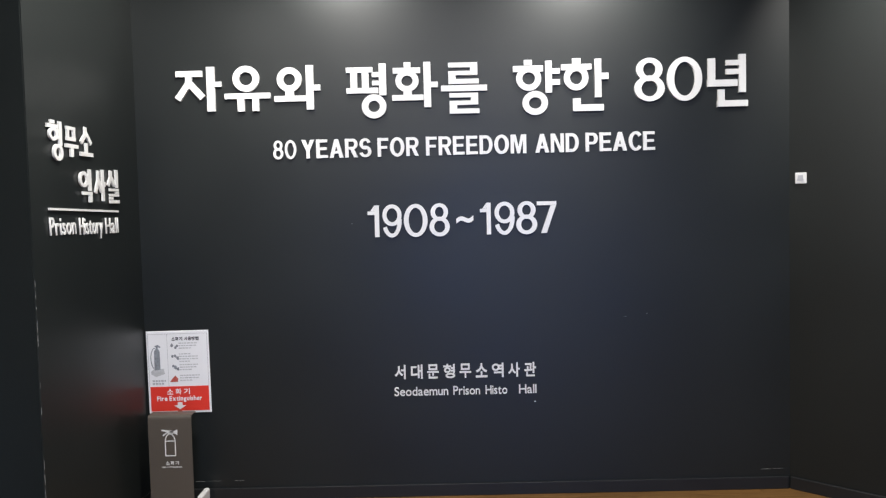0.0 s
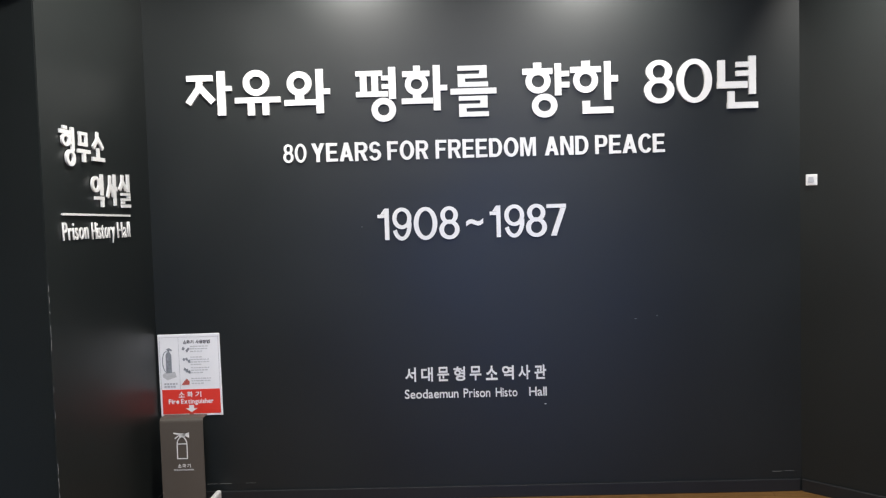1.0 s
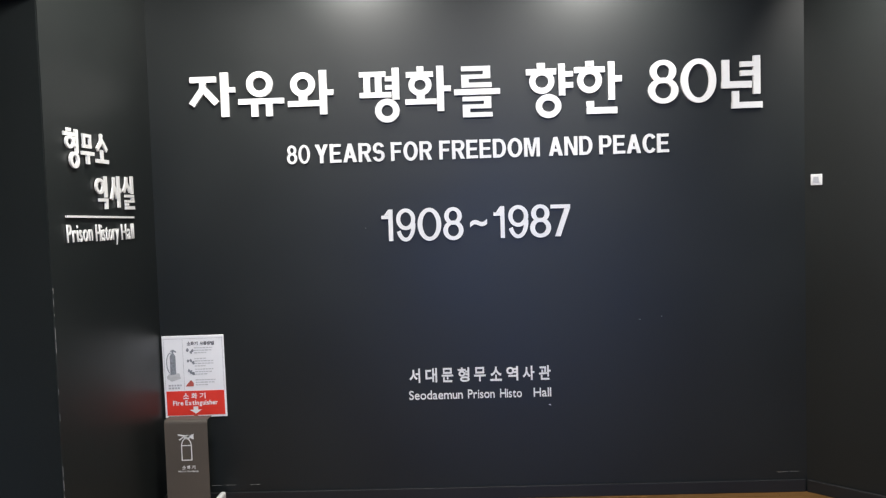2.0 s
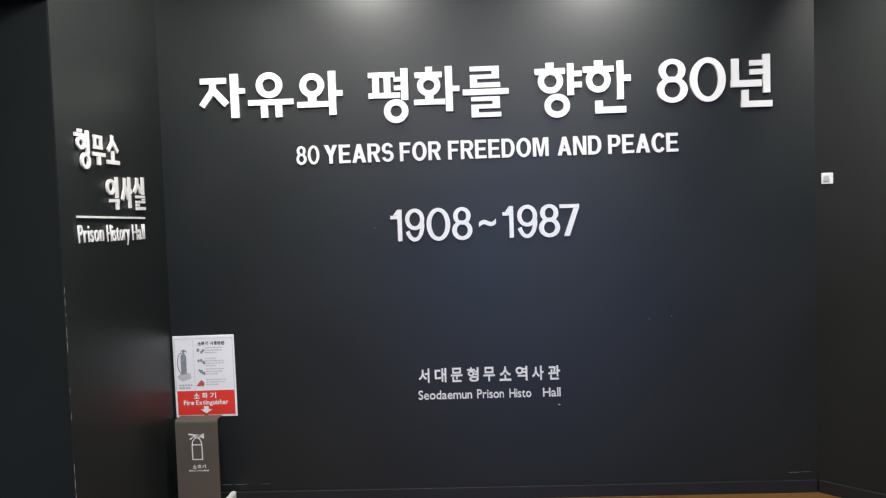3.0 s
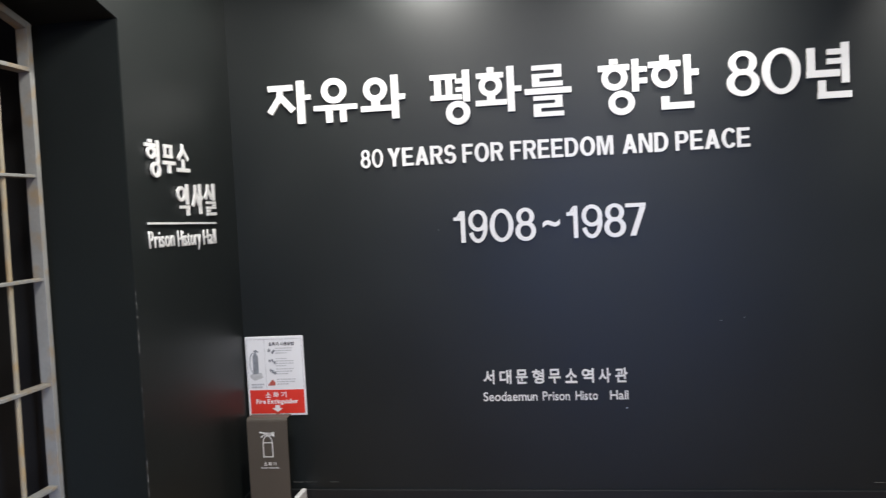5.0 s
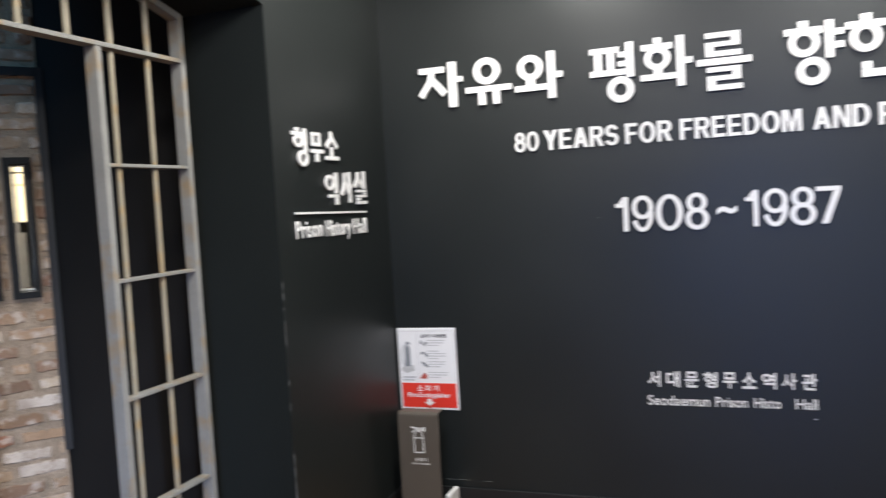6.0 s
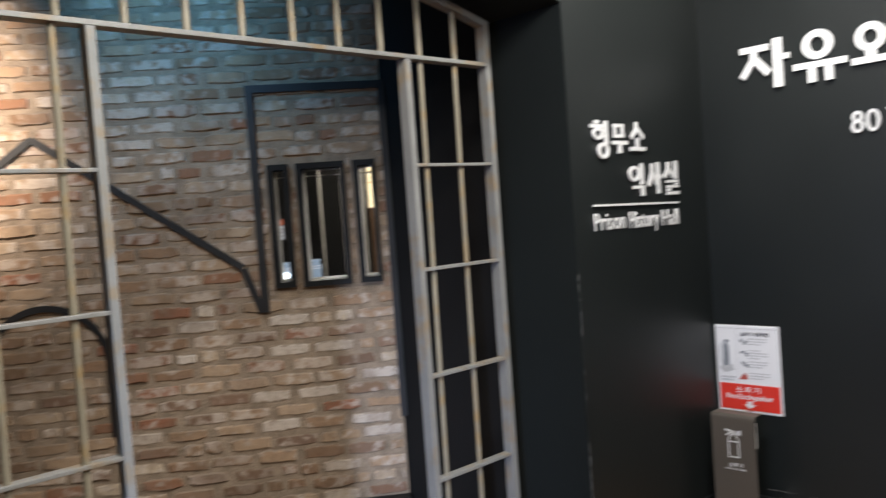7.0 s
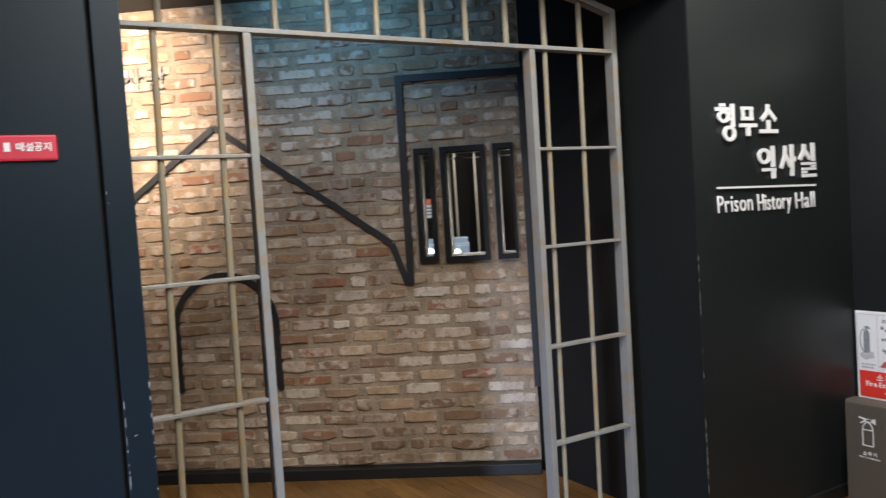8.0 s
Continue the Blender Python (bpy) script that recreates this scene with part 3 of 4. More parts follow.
# ---- lettering on the west wall ----
# x runs along the wall to the north, y into it.
WM = pose(WEST + 0.011, 0, 0, 0, 0, 90)
room_sign = tagged(empty("room_sign_lettering", WM), "raised white room lettering with a thin rule on the black wall", "lettering")
for ch, y0, y1, z0, z1 in (("형", 3.343, 3.464, 1.668, 1.824), ("무", 3.490, 3.600, 1.690, 1.812), ("소", 3.620, 3.738, 1.700, 1.824),
                           ("역", 3.598, 3.714, 1.506, 1.646), ("사", 3.742, 3.852, 1.512, 1.650), ("실", 3.872, 3.994, 1.503, 1.655)):
    syllable(ch, y0, y1, z0, z1, room_sign, WHITE, 0.0, 0.007, hand=True, slim=0.84)
part("rule", bar((3.340, 1.4795), (3.990, 1.4655), 0.0085, 0.002, 0.0105), WHITE, room_sign)
for text, y0, y1, z0 in (("Prison", 3.338, 3.556, 1.377), ("History", 3.590, 3.816, 1.372), ("Hall", 3.846, 3.984, 1.368)):
    word(text, y0, y1, z0, z0 + 0.070, room_sign, WHITE, 0.004, 0.005, 0.004, 0.12)

# ---- hall: light switch, lamps, marks ----
switch = tagged(empty("light_switch", SLANT @ pose(0.058, -0.001, 1.547)), "small square white plastic switch plate on the slanting wall", "switch")
plate = part("plate", box((-0.027, -0.009, -0.027), (0.027, 0, 0.027), 0.003), WHITE, switch)
part("rocker", prism([(-0.015, -0.012), (0.015, -0.012), (0.011, 0.014), (-0.011, 0.014)], -0.0125, -0.0092), GREYINK, plate, "pale grey rocker")

for wx, wy, m in ((WASH_X[0], 3.72, None), (WASH_X[1], 3.72, None)):
    head = tagged(empty("track_spotlight", pose(wx, wy, TOP)), "black cylindrical ceiling spotlight", "spotlight", group="wall washing spotlights")
    part("stem", tube((0, 0, 0), (0, 0, -0.06), 0.008), MATT, head)
    part("housing", tube((0, -0.035, -0.03), (0, 0.01, -0.145), 0.036, 20), MATT, head)
for px in (-0.3, 1.0):
    panel = tagged(empty("ceiling_light", pose(px, 1.72, TOP)), "square flush ceiling light with a white diffuser", "ceiling light", group="ceiling lights")
    part("frame", cells([-0.33, 0.33], [-0.33, 0.33], [(-0.3, -0.3, 0.3, 0.3)], -0.02, 0.0), WHITE, panel, m=pose(0, 0, -0.022, 90, 0, 0))
    part("diffuser", box((-0.3, -0.3, -0.012), (0.3, 0.3, -0.004)), DIFFUSER, panel)

# Scuffs and chips in the paint.
random.seed(5)


def scratches(name, label, spots, m=None):
    ob = tagged(empty(name, m), label, "scuff marks", kind="structure")
    for x, z, w, h in spots:
        pts = [(x + w * (i / 5 - 0.5), z + h * random.uniform(0.2, 0.5)) for i in range(6)]
        pts += [(x + w * (i / 5 - 0.5), z - h * random.uniform(0.2, 0.5)) for i in range(5, -1, -1)]
        part("chip", prism(pts, -0.0012, 0.001), CHIP, ob)


scratches("scuffs_north", "pale scuff marks in the black paint",
          [(1.885, 0.0995, 0.05, 0.002), (1.945, 0.101, 0.05, 0.0016), (-0.955, 0.0975, 0.05, 0.0016), (-0.885, 0.098, 0.06, 0.0012), (-0.76, 0.0985, 0.05, 0.0014), (1.298, 0.897, 0.006, 0.006),
           (1.19, 0.885, 0.012, 0.003), (-0.154, 1.377, 0.006, 0.005)], pose(0, NORTH, 0))
jamb_spots, near_spots, joint_spots = [], [], []
z = 1.27
while z > 0.1:
    h = random.uniform(0.01, 0.06)
    if random.random() < 0.62:
        jamb_spots.append((Y_FAR + 0.0025, z, random.uniform(0.001, 0.003), h))
    z -= h + random.uniform(0.0, 0.015)
z = 1.05
while z > 0.1:
    h = random.uniform(0.006, 0.03)
    if random.random() < 0.6:
        near_spots.append((Y_NEAR - 0.0025, z, random.uniform(0.002, 0.004), h * 0.8))
    if random.random() < 0.7:
        joint_spots.append((0.999, z - 0.01, random.uniform(0.0015, 0.0035), h * 1.4))
    if random.random() < 0.16:
        near_spots.append((random.uniform(1.01, 1.05), z, random.uniform(0.006, 0.016), 0.004))
    z -= h + random.uniform(0.0, 0.035)
SIDE = pose(WEST, 0, 0, 0, 0, 90)
scratches("scuffs_west", "chipped pale edge of the black painted opening", jamb_spots + near_spots + joint_spots + [(1.0, 1.568, 0.003, 0.011), (1.003, 1.54, 0.002, 0.005)], SIDE)

# ---- red notice on the west wall ----
notice = tagged(empty("red_notice", pose(WEST - 0.006, 0, 0, 0, 0, 90)), "rounded red plastic notice with white Korean letters", "notice")
red_plate = part("plate", box((0.60, -0.006, 1.656), (0.894, 0.0, 1.721), 0.006, 3), CRIMSON, notice)
for i, ch in enumerate("매설공지"):
    syllable(ch, 0.800 + i * 0.0205, 0.818 + i * 0.0205, 1.679, 1.701, red_plate, WHITE, -0.0075, 0.002, 0.02)
part("bar", box((0.773, -0.0075, 1.679), (0.787, -0.0055, 1.701)), WHITE, red_plate)

# ---- fire extinguisher stand and sign ----
sign = tagged(empty("fire_extinguisher_sign", pose(-1.0415, NORTH - 0.001, 0.6585, 0, -0.4, 0)), "white and red fire extinguisher notice board standing against the wall", "sign")
board = part("board", box((-0.1565, -0.007, -0.2075), (0.1565, 0.0, 0.2075), 0.003), BOARD, sign)
F0, F1 = -0.0085, -0.0068
red_panel = part("red_panel", box((-0.145, F0, -0.195), (0.147, F1, -0.072)), RED, sign, "red printed panel")
for name, lo, hi in (("border", (-0.148, 0.192), (0.149, 0.1935)), ("border", (-0.148, -0.072), (-0.1465, 0.192)), ("border", (0.1475, -0.072), (0.149, 0.192)),
                     ("border", (-0.052, -0.072), (-0.0505, 0.192))):
    part(name, box((lo[0], F0, lo[1]), (hi[0], F1, hi[1])), GREYINK, board)
for i, ch in enumerate("소화기"):
    syllable(ch, -0.062 + i * 0.042, -0.032 + i * 0.042, -0.112, -0.083, red_panel, BOARD, F0 - 0.0012, 0.001, 0.018, name="print")
word("Fire", -0.114, -0.062, -0.144, -0.120, red_panel, BOARD, F0 - 0.0012, 0.001, 0.026, name="print", caps="F")
word("Extinguisher", -0.052, 0.112, -0.144, -0.120, red_panel, BOARD, F0 - 0.0012, 0.001, 0.026, name="print", caps="E")
part("arrow", prism([(-0.012, -0.152), (0.012, -0.152), (0.012, -0.168), (0.03, -0.168), (0.0, -0.188), (-0.03, -0.168), (-0.012, -0.168)], F0 - 0.0012, F1), BOARD, red_panel, "white printed arrow")
at = -0.028
for ch in "소화기 사용방법":
    if ch == " ":
        at += 0.008
        continue
    syllable(ch, at, at + 0.0165, 0.158, 0.177, board, INK, F0, 0.001, 0.03, name="print")
    at += 0.0185
part("finger_notch", ring(-0.002, -0.2, 0.011, 0.011, 0.0105, F0 - 0.0006, F1, n=14, a0=0, a1=180), REDINK, board, "dark red half-round notch")
# Printed picture of an extinguisher on its foot.
part("picture_foot", prism([(-0.136, -0.008), (-0.114, -0.022), (-0.068, -0.008), (-0.074, 0.018), (-0.118, 0.022), (-0.138, 0.004)], F0, F1), PALEINK, board)
part("picture_body", prism([(-0.119, 0.012), (-0.090, 0.014), (-0.090, 0.105), (-0.097, 0.118), (-0.111, 0.118), (-0.118, 0.105)], F0 - 0.0008, F1), STEELINK, board)
part("picture_neck", prism([(-0.108, 0.118), (-0.099, 0.118), (-0.099, 0.128), (-0.086, 0.124), (-0.086, 0.130), (-0.100, 0.140), (-0.116, 0.132), (-0.108, 0.128)], F0 - 0.0008, F1), STEELINK, board)
part("picture_hose", ring(-0.115, 0.07, 0.022, 0.054, 0.004, F0 - 0.0008, F1, n=20, a0=80, a1=255), STEELINK, board)
random.seed(9)
for row in range(2):
    x = -0.132
    while x < -0.072:
        w = random.uniform(0.008, 0.014)
        part("print_bar", box((x, F0, -0.047 - row * 0.014), (min(x + w, -0.066), F1, -0.038 - row * 0.014)), GREYINK, board)
        x += w + 0.004
for row in range(4):
    zc = 0.128 - row * 0.054
    lens = (0.095, 0.082, 0.058) if row != 1 else (0.05, 0.095, 0.092, 0.05)
    for k, n in enumerate(lens):
        x = 0.006
        while x < 0.006 + n:
            w = random.uniform(0.007, 0.018)
            part("print_bar", box((x, F0, zc + 0.014 - k * 0.0125), (x + w, F1, zc + 0.0195 - k * 0.0125)), PALEINK, board)
            x += w + 0.0035
    mat = REDINK if row == 3 else STEELINK
    for k in range(3 if row != 3 else 1):
        cx, cz, s = -0.026 + 0.013 * k + random.uniform(-0.003, 0.003), zc + random.uniform(-0.006, 0.012), random.uniform(0.007, 0.011) if row != 3 else 0.018
        pts = [(cx + s * math.cos(a) * random.uniform(0.5, 1.1), cz + s * math.sin(a) * random.uniform(0.6, 1.3)) for a in [i * 0.9 for i in range(7)]]
        if row == 3:
            pts = [(cx - 0.018, cz - 0.014), (cx + 0.022, cz - 0.014), (cx + 0.024, cz + 0.002), (cx + 0.01, cz + 0.018), (cx - 0.004, cz + 0.004)]
        part("picture", prism(pts, F0, F1), mat, board)

SY = 4.035
stand = tagged(empty("fire_extinguisher_stand", pose(-1.021, SY, 0)), "taupe metal fire extinguisher cabinet with a white pictogram", "extinguisher stand")
HW = 0.103
# Folded sheet: a front and a top with a rolled lip, standing on a foot plate.
profile = [(0.0, 0.0), (0.0, 0.476), (0.0015, 0.485), (0.006, 0.492), (0.013, 0.495), (0.075, 0.495), (0.075, 0.492), (0.014, 0.492), (0.008, 0.489), (0.0045, 0.484), (0.003, 0.476), (0.003, 0.0)]
bm = prism(profile, -HW, HW)
for v in bm.verts:
    v.co = Vector((v.co.y, v.co.x, v.co.z))
front = part("front", bm, BOXM, stand)
part("base_plate", box((-HW, 0.004, 0.0), (HW - 0.01, 0.19, 0.004)), BOXM, stand)
part("back", box((-HW, 0.072, 0.004), (HW - 0.06, 0.0748, 0.491)), BOXM, stand)
part("foot", box((HW - 0.008, 0.06, 0.0), (HW + 0.02, 0.19, 0.08), 0.010, 3), WHITE, stand, "white plastic foot")
part("tag", box((HW - 0.037, 0.058, 0.335), (HW - 0.022, 0.0615, 0.452), 0.001), WHITE, stand, "white paper tag on the side")
W0, W1Y = -0.0018, 0.001


def pict(bm):
    for v in bm.verts:
        v.co.x, v.co.z = 0.005 + v.co.x * 0.89, 0.427 + (v.co.z - 0.384) * 0.81
    part("pictogram", bm, WHITE, front, "white printed pictogram")


pict(ring(-0.006, 0.31, 0.029, 0.05, 0.005, W0, W1Y, n=24, a0=0, a1=180))
pict(bar((-0.0325, 0.315), (-0.0325, 0.228), 0.005, W0, W1Y))
pict(bar((0.0205, 0.315), (0.0205, 0.228), 0.005, W0, W1Y))
pict(bar((-0.035, 0.2285), (0.023, 0.2285), 0.005, W0, W1Y))
pict(bar((-0.030, 0.316), (0.018, 0.316), 0.005, W0, W1Y))
pict(prism([(-0.018, 0.356), (0.012, 0.356), (0.012, 0.374), (0.034, 0.384), (0.034, 0.352), (0.014, 0.362), (0.012, 0.378), (-0.012, 0.378), (-0.05, 0.384), (-0.05, 0.377), (-0.02, 0.370), (-0.046, 0.352), (-0.040, 0.346), (-0.018, 0.366)], W0, W1Y))
for i, ch in enumerate("소화기"):
    syllable(ch, -0.025 + i * 0.0225, -0.008 + i * 0.0225, 0.257, 0.275, front, WHITE, W0 + 0.0005, 0.001, 0.015, name="print")
word("FIRE", -0.044, -0.024, 0.243, 0.2495, front, WHITE, W0 + 0.0005, 0.001, 0.0, name="print")
word("EXTINGUISHER", -0.020, 0.052, 0.243, 0.2495, front, WHITE, W0 + 0.0005, 0.001, 0.0, name="print")

# ---- grille in the opening ----
GX = -1.525
GM = pose(GX, 0, 0, 0, 0, 90)
grille = tagged(empty("iron_grille", GM), "pale painted iron bar grille with an open doorway and rusty stains", "grille")
C = 2.0845
RAIL = 2.079


def gpart(name, bm, label=""):
    part(name, bm, STEEL, grille, label)


def grille_top(y):
    half = 1.027
    r = (half * half + RISE * RISE) / (2 * RISE)
    return 2.255 + math.sqrt(max(0, r * r - (y - C) ** 2)) - (r - RISE)


for s in (-1, 1):
    gpart("post", box((C + s * 0.5755 - 0.0135, -0.024, 0), (C + s * 0.5755 + 0.0135, 0.024, RAIL - 0.008), 0.002))
    gpart("outer_post", box((C + s * 1.0135 - 0.0135, -0.024, 0), (C + s * 1.0135 + 0.0135, 0.024, 2.255), 0.002))
    for zz in (1.679, 1.286, 0.880, 0.482, 0.09):
        lo, hi = sorted((C + s * 0.590, C + s * 0.999))
        gpart("rail", box((lo, -0.020, zz - 0.006), (hi, 0.020, zz + 0.006), 0.002))
for foot, head in ((1.391, 1.414), (1.191, 1.222), (2.724, 2.741), (2.907, 2.923)):
    part("bar", tube((foot, 0, 0), (head, 0, RAIL - 0.006), 0.0098 if foot > C else 0.011, 12), BARM, grille)
gpart("transom", box((C - 0.999, -0.026, RAIL - 0.008), (C + 0.999, 0.026, RAIL + 0.008), 0.002))
for i in range(-5, 5):
    y = C + (i + 0.5) * 0.1876
    part("upper_bar", tube((y, 0, RAIL + 0.007), (y, 0, grille_top(y) - 0.01), 0.0115, 12), BARM, grille)
top_pts = [(C - 1.027 + 2.054 * i / 12) for i in range(13)]
bm = prism([(y, grille_top(y)) for y in top_pts] + [(y, grille_top(y) - 0.028) for y in top_pts[::-1]], -0.022, 0.022)
bmesh.ops.triangulate(bm, faces=[f for f in bm.faces if len(f.verts) > 4])
gpart("arched_head", bm)

# ---- black outline of a building on the brick wall ----
outline = tagged(empty("wall_outline_sculpture", BW), "black steel band outlining a gabled building on the brick", "wall sculpture")
BY0, BY1, BWID = -0.022, 0.03, 0.034


def band(a, b, w=BWID):
    part("band", bar(a, b, w, BY0, BY1), BANDM, outline)


band((0.003, 2.190), (0.003, 1.06), 0.038)
band((0.0225, 2.172), (0.65, 2.166), 0.038)
band((-0.014, 1.062), (-0.090, 1.287))
band((-0.093, 1.292), (-1.040, 1.985))
band((-1.042, 1.985), (-1.62, 1.560))
part("band", box((0.640, BY0, 0.47), (0.672, BY1, 2.186)), BANDM, outline)
arch = tagged(empty("arch_outline_sculpture", BW), "black steel band outlining an arched door on the brick", "wall sculpture")
part("head", ring(-1.056, 0.878, 0.305, 0.305, 0.032, BY0, BY1, n=24, a0=0, a1=180), BANDM, arch)
part("side", box((-1.361, BY0, 0.515), (-1.329, BY1, 0.878)), BANDM, arch)
part("side", box((-0.783, BY0, 0.51), (-0.751, BY1, 0.878)), BANDM, arch)
hall_letters = tagged(empty("brick_wall_lettering", BW), "dark grey raised Korean letters high on the brick wall", "lettering")
syllable("사", -1.535, -1.425, 2.225, 2.345, hall_letters, LETTERM, -0.025, 0.02, -0.006)
syllable("관", -1.405, -1.290, 2.220, 2.345, hall_letters, LETTERM, -0.025, 0.02, -0.006)

# ---- small windows in the brick wall ----
for i, (x0, z0, x1, z1) in enumerate((W1, W2, W3)):
    win = tagged(empty("window_%d" % (i + 1), BW), "narrow black framed window with cream inner bars in brick", "window", kind="structure")
    e, er = 0.024, 0.010 if i == 2 else 0.022
    part("window_frame", cells([x0 - 0.004, x1 + 0.004], [z0 - 0.004, z1 + 0.004], [(x0 + e, z0 + e, x1 - er, z1 - e)], -0.03, 0.17), FRAMEB, win)
    pane = part("pane", box((x0 + e, 0.022, z0 + e), (x1 - er, 0.026, z1 - e)), GLASS, win)
    pane.visible_shadow = False
    kl = 0.012 if x1 - x0 > 0.15 else 0.009
    inner = part("inner_frame", box((x0 + e, 0.06, z0 + e), (x0 + e + kl, 0.115, z1 - e), 0.001), FRAMEW, win, "cream painted inner frame")
    part("sill", box((x0 + e + kl, 0.07, z0 + e), (x1 - er - 0.004, 0.10, z0 + e + 0.009), 0.001), FRAMEW, inner)
    for drop in (0.006, 0.036):
        part("inner_bar", box((x0 + e + kl, 0.085, z1 - e - drop), (x1 - er - 0.004, 0.098, z1 - e - drop + 0.006)), FRAMEW, inner)
# Barred screen deep in the dark room.
screen = tagged(empty("cell_screen", BW @ pose(0, 2.6, 0)), "row of cream painted bars standing deep in the dark room", "bar screen")
for k in range(-4, 8):
    part("bar", tube((0.245 + 0.175 * k, 0, 0.06), (0.245 + 0.175 * k, 0, P_TOP - 0.06), 0.0105, 10), FRAMEW, screen)
for zz in (0.03, P_TOP - 0.03):
    part("rail", box((-0.49, -0.02, zz - 0.03), (1.49, 0.02, zz + 0.03), 0.003), FRAMEW, screen)
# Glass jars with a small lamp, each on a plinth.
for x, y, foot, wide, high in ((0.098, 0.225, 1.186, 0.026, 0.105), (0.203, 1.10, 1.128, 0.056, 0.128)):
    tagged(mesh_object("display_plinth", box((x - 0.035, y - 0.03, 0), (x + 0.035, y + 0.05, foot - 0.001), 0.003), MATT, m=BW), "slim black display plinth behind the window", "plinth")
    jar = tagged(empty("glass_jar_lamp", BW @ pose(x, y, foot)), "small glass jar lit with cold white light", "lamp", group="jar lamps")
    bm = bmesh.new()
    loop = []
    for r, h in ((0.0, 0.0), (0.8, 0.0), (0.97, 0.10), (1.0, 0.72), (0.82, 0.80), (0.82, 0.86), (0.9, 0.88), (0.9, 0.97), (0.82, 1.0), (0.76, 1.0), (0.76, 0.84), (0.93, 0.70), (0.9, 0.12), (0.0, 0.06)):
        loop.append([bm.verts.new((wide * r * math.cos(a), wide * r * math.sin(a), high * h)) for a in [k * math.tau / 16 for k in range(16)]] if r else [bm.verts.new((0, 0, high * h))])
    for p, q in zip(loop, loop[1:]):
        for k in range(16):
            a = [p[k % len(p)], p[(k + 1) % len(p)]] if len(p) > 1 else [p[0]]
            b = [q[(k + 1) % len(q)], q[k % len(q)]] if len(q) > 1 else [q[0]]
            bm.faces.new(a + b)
    # The jar's own glow stands in for bulb light coming through it.
    tumbler = part("jar", bm, FROST, jar, "frosted glass jar whose surface glows", smooth=True)
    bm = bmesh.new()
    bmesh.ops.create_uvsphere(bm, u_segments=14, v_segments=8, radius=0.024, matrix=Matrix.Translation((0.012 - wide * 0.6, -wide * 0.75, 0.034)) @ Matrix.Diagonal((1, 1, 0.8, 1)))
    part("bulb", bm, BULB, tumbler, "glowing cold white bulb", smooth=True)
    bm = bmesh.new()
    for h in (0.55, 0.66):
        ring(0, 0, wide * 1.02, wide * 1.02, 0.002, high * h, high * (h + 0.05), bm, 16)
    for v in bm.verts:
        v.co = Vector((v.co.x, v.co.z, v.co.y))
    part("band", bm, CARDW, tumbler, "pale self-glowing band")
# No lamp reaches the card's front; its sheets glow by themselves.
card = tagged(empty("display_card", BW @ pose(0.046, 0.70, 0)), "small self-glowing white and red card behind the window", "card")
part("sheet", box((-0.022, 0, 1.404), (0.022, 0.003, 1.486)), CARDW, card)
part("top", box((-0.022, 0, 1.488), (0.022, 0.003, 1.523)), CARDR, card)
for zz in (1.425, 1.446, 1.466):
    part("print_bar", box((-0.016, -0.001, zz - 0.004), (0.014, 0.001, zz + 0.004)), GREYINK, card)
part("stick", box((-0.004, 0.004, 0), (0.004, 0.010, 1.50)), MATT, card)
poster = tagged(empty("lit_poster", BW @ pose(0.79, 2.80, 0)), "bright backlit cream poster in the dark room behind the window", "poster")
part("sheet", box((-0.148, 0, 1.52), (0.20, 0.012, 2.08)), POSTER, poster)
part("print", box((-0.14, -0.002, 1.885), (0.19, 0.0, 1.892)), POSTERP, poster)
part("print", box((-0.14, -0.002, 1.79), (0.19, 0.0, 1.80)), POSTERP, poster)
part("edge", box((-0.148, -0.002, 2.03), (0.20, 0.0, 2.08)), POSTERP, poster)
post = tagged(empty("timber_frame", BW @ pose(0.76, 2.77, 0)), "brown timber frame below the lit poster", "frame")
part("upright", box((-0.12, 0, 0), (-0.03, 0.04, 1.58)), TIMBER, post)
part("upright", box((-0.02, 0, 0), (0.075, 0.04, 1.44)), FRAMEW, post)
part("shelf", box((-0.15, -0.01, 1.0), (0.1, 0.05, 1.03)), TIMBER, post)
# Unseen fill lamp, added so the bar screen shows in the dark room.
lamp("poster_glow", "POINT", 60.0, BW @ pose(0.35, 1.7, 2.45), (1, 0.93, 0.82), radius=0.05)

# ---- floor boards ----
board_mesh = {}
n_boards = 0
rest = bmesh.new()
for row in range(-25, 36):
    y = row * 0.12
    x = -4.8 + (row * 0.37) % 0.9
    while x < 4.2:
        n = min(0.898, 4.25 - x)
        near = (-1.15 < x < 2.2 and 2.3 < y < 4.3) or (-3.9 < x < -1.4 and 0.9 < y < 3.2)
        if near and n_boards < 290:
            if "b" not in board_mesh:
                bm = box((0.001, 0.001, -0.012), (0.899, 0.119, 0.0))
                ob = part("floor_board", bm, WOOD, floor)
                board_mesh["b"] = ob.data
            else:
                ob = new("floor_board", board_mesh["b"])
                ob.parent = floor
            ob.matrix_basis = pose(x, y, 0)
            n_boards += 1
        else:
            vs = [rest.verts.new(p) for p in ((x + 0.001, y + 0.001, 0), (x + 0.001 + n, y + 0.001, 0), (x + 0.001 + n, y + 0.119, 0), (x + 0.001, y + 0.119, 0))]
            rest.faces.new(vs)
        x += 0.9
tagged(part("floor_boards", rest, WOOD, floor), kind="stuff")

# ---- bricks ----
random.seed(21)
PITCH_X, PITCH_Z, LONG, SHORT, TALL = 0.226, 0.0766, 0.208, 0.096, 0.058
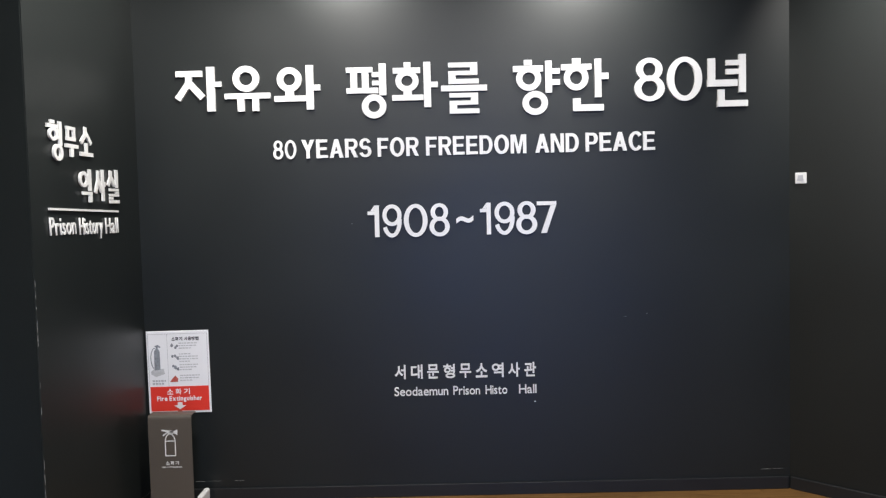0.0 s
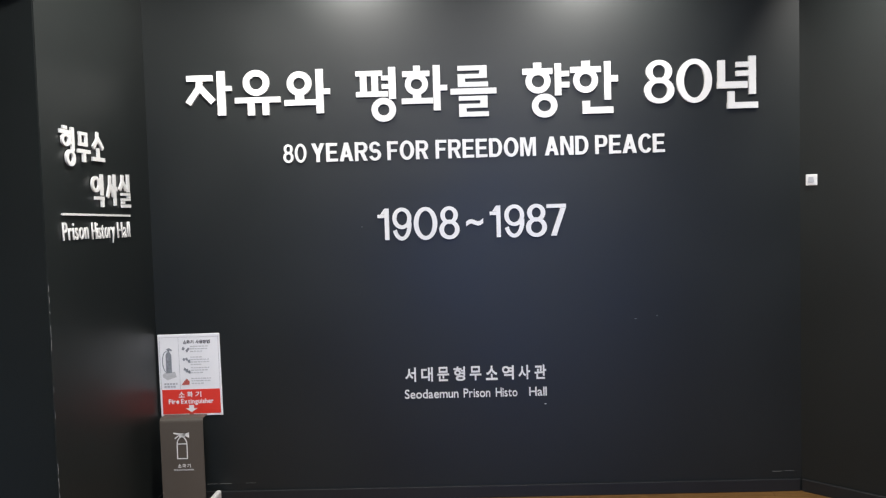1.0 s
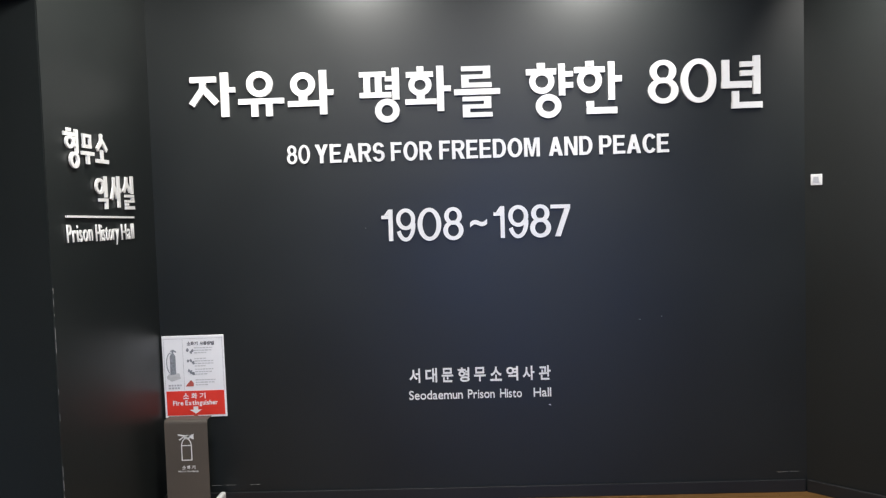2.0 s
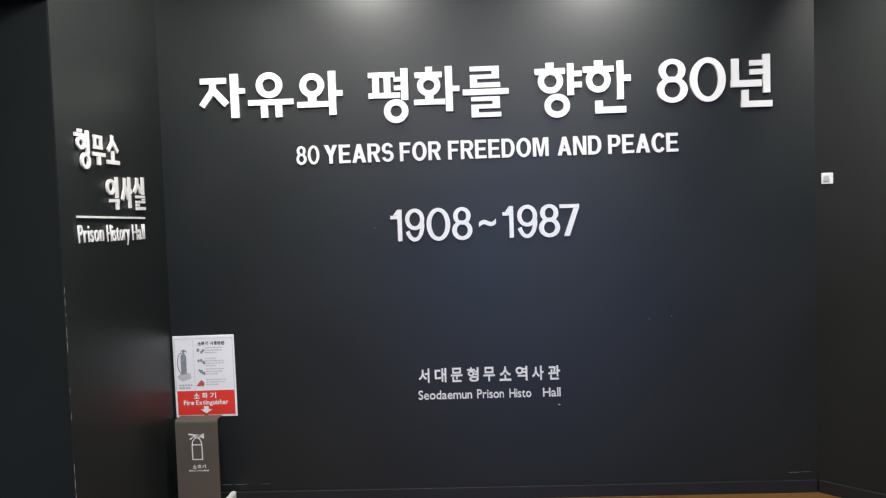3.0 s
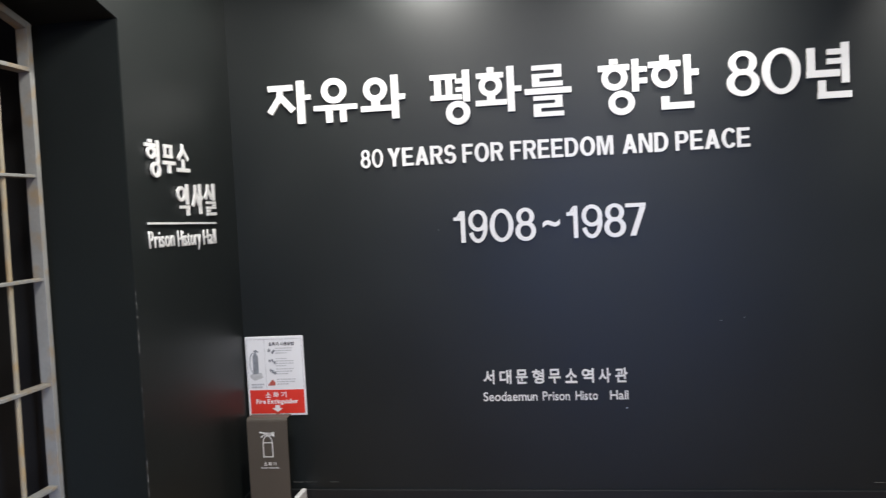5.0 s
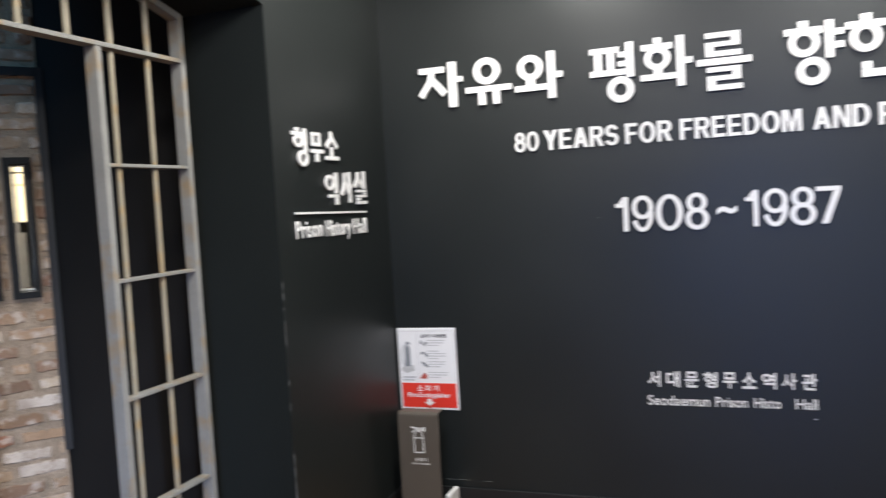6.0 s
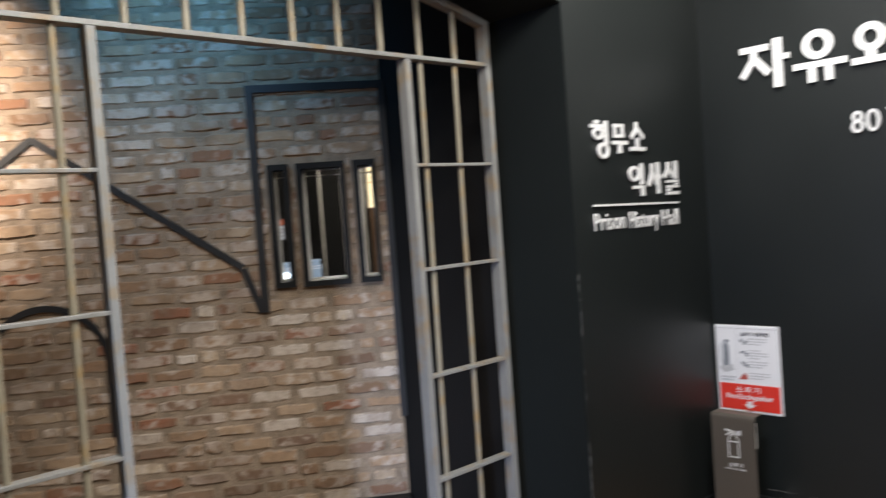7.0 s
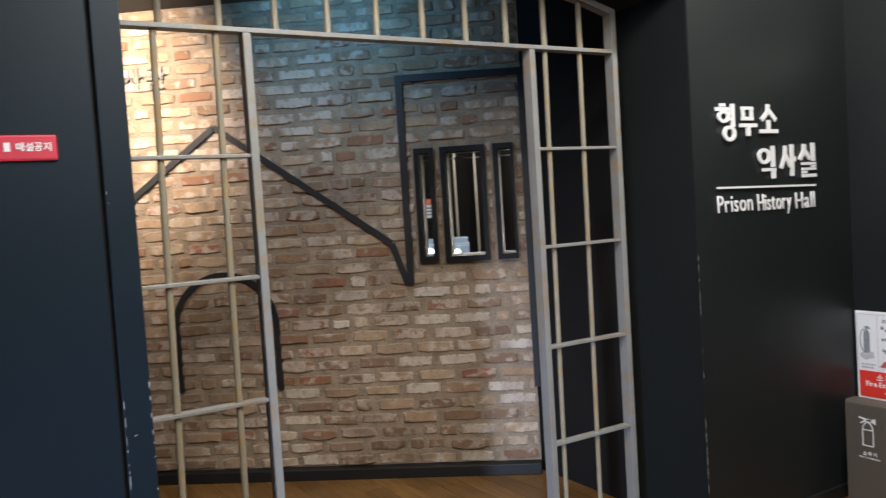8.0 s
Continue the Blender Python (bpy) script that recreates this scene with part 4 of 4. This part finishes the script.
# Where the perpends of each course stand, from the foot of the wall up.
PHASE = (-0.012, -0.065, 0.003, -0.098, -0.003, -0.073, 0.013, -0.098, 0.011, 0.103, -0.001, 0.076, 0.006, 0.113, 0.029, -0.074, 0.103, 0.081,
         -0.003, 0.096, 0.039, 0.097, -0.014, -0.086, -0.005, 0.11, -0.007, -0.105, 0.022, 0.12, 0.0, 0.11, 0.01, 0.1)
# Bricks that stand out by their colour: course and place along the wall.
# Pale (10, 0.24), (2, 0.23), (8, 0.46), (4, 0.46) are cool light put into colour.
ODD = {"limed_and_lit": ((7, -0.10), (7, 0.15), (10, -0.45), (10, 0.0), (10, 0.24), (5, -0.74), (5, 0.38), (4, 0.46), (12, -0.44), (12, 0.0), (22, -0.46), (8, 0.46), (5, -0.07), (2, 0.23), (26, -0.46)),
       "red": ((11, 0.08), (13, -0.54), (8, -0.68), (25, -0.12), (6, -0.66), (6, 0.24), (11, -0.83), (16, -1.25)),
       "brown": ((11, 0.30), (12, -0.66), (7, -0.33), (7, -0.55), (6, -0.44), (4, 0.0), (1, -0.29), (2, -0.22), (9, 0.33), (4, -0.68), (11, -0.15), (3, 0.35), (8, -1.13), (3, -1.02), (4, -0.91))}


def odd_tone(course, x):
    for tone, spots in ODD.items():
        if any(c == course and abs(x - at) < 0.08 for c, at in spots):
            return tone
    return None


def brick_verts(length, height, seed):
    """A worn brick: front ring and worn edges, an open back in the mortar. Origin at its lower left corner on the wall face."""
    rng = random.Random(seed)
    n = 4
    out = [(length * i / n, 0) for i in range(n + 1)] + [(length * (1 - i / n), height) for i in range(n + 1)]
    cx, cz = length / 2, height / 2
    proud = rng.uniform(0.004, 0.011)
    back, mid, front = [], [], []
    sag, tip = rng.uniform(-0.002, 0.006), rng.uniform(-0.004, 0.004)
    for k, (x, z) in enumerate(out):
        corner = k in (0, n, n + 1, 2 * n + 1)
        inx = rng.uniform(0.001, 0.012) if corner else rng.uniform(-0.003, 0.003)
        inz = rng.uniform(0.001, 0.010) if corner else rng.uniform(-0.003, 0.003) + (sag if z < cz else tip)
        ox, oz = x + (inx if x < cx else -inx), z + (inz if z < cz else -inz)
        back.append((ox, 0.006, oz))
        mid.append((ox, -proud + 0.005, oz))
        r = rng.uniform(0.004, 0.011)
        front.append((ox + (r if ox < cx else -r), -proud - rng.uniform(0, 0.006), oz + (r * 0.7 if oz < cz else -r * 0.9)))
    m = len(out)
    faces = []
    for a, b in ((0, m), (m, 2 * m)):
        for i in range(m):
            faces.append((a + i, a + (i + 1) % m, b + (i + 1) % m, b + i))
    for i in range(n):
        faces.append((2 * m + i, 2 * m + i + 1, 2 * m + m - 2 - i, 2 * m + m - 1 - i))
    return back + mid + front, faces


def brick_mesh(name, pieces, mat):
    """One mesh of worn bricks; the map on each runs from 0 to 1 along it and up it."""
    vs, fs, uvs = [], [], []
    for at_x, at_z, length, seed in pieces:
        v, f = brick_verts(length, TALL, seed)
        base = len(vs)
        vs += [(p[0] + at_x, p[1], p[2] + at_z) for p in v]
        fs += [tuple(base + i for i in face) for face in f]
        uvs += [(v[i][0] / length, v[i][2] / TALL) for face in f for i in face]
    me = bpy.data.meshes.new(name)
    me.from_pydata(vs, [], fs)
    layer = me.uv_layers.new(name="map")
    layer.data.foreach_set("uv", [c for uv in uvs for c in uv])
    me.materials.append(mat)
    return me


stock = {tone: {length: [brick_mesh("brick", [(0, 0, length, s * 7 + (0 if length > 0.1 else 3))], mat) for s in range(16 if tone is None else 5)]
                for length in (LONG, SHORT)} for tone, mat in {None: BRICK, **BRICK_TONES}.items()}


def in_window(x0, z0, x1, z1):
    return any(x1 > w[0] - 0.006 and x0 < w[2] + 0.006 and z1 > w[1] - 0.006 and z0 < w[3] + 0.006 for w in (W1, W2, W3))


rest_pieces, picked = [], 0
for course, phase in enumerate(PHASE):
    z = B_BASE + 0.004 + course * PITCH_Z
    if z + TALL > P_TOP:
        break
    x = phase - 11 * PITCH_X
    while x < B_RIGHT - 0.02:
        a0, step = x + random.uniform(-0.007, 0.007), LONG + random.uniform(-0.012, 0.006)
        pieces = [(a0, step)]
        if random.random() < 0.13:
            cut = random.uniform(0.4, 0.6) * step
            pieces = [(a0, cut - 0.012), (a0 + cut, step - cut)]
        x += PITCH_X
        laid = []
        for a, n in pieces:
            if a + n > B_RIGHT or in_window(a, z, a + n, z + TALL):
                # Cut bricks beside the windows and at the end of the wall.
                edges = sorted([w[k] + (-0.008 if k == 0 else 0.008) for w in (W1, W2, W3) for k in (0, 2) if z + TALL > w[1] - 0.006 and z < w[3] + 0.006] + [B_RIGHT])
                stops = [a] + [e for e in edges if a < e < a + n] + [a + n]
                cuts = [(p, q - p - 0.003) for p, q in zip(stops, stops[1:]) if q - p > 0.02]
                laid += [(p, w) for p, w in cuts if not in_window(p + 0.004, z + 0.008, p + w - 0.004, z + 0.05) and p + w <= B_RIGHT + 0.001]
            elif a > B_LEFT:
                laid.append((a, n))
        for a, n in laid:
            if a > -1.75 and z < 2.02 and n > 0.07 and picked < 300:
                base = LONG if n > 0.14 else SHORT
                ob = new("brick", random.choice(stock[odd_tone(course, a)][base]))
                ob.parent = brick_wall
                ob.matrix_basis = Matrix.LocRotScale((a, 0, z + random.uniform(-0.004, 0.003)), Euler((0, radians(random.uniform(-1.1, 1.1)), 0)), (n / base, random.uniform(0.35, 1.1), random.uniform(0.92, 1.08)))
                picked += 1
            else:
                rest_pieces.append((a, z, n, random.randrange(10000)))
me = brick_mesh("far_bricks", rest_pieces, BRICKS)
far = new("far_bricks", me)
far.parent = brick_wall
tagged(far, "old bricks high on the wall", kind="stuff")
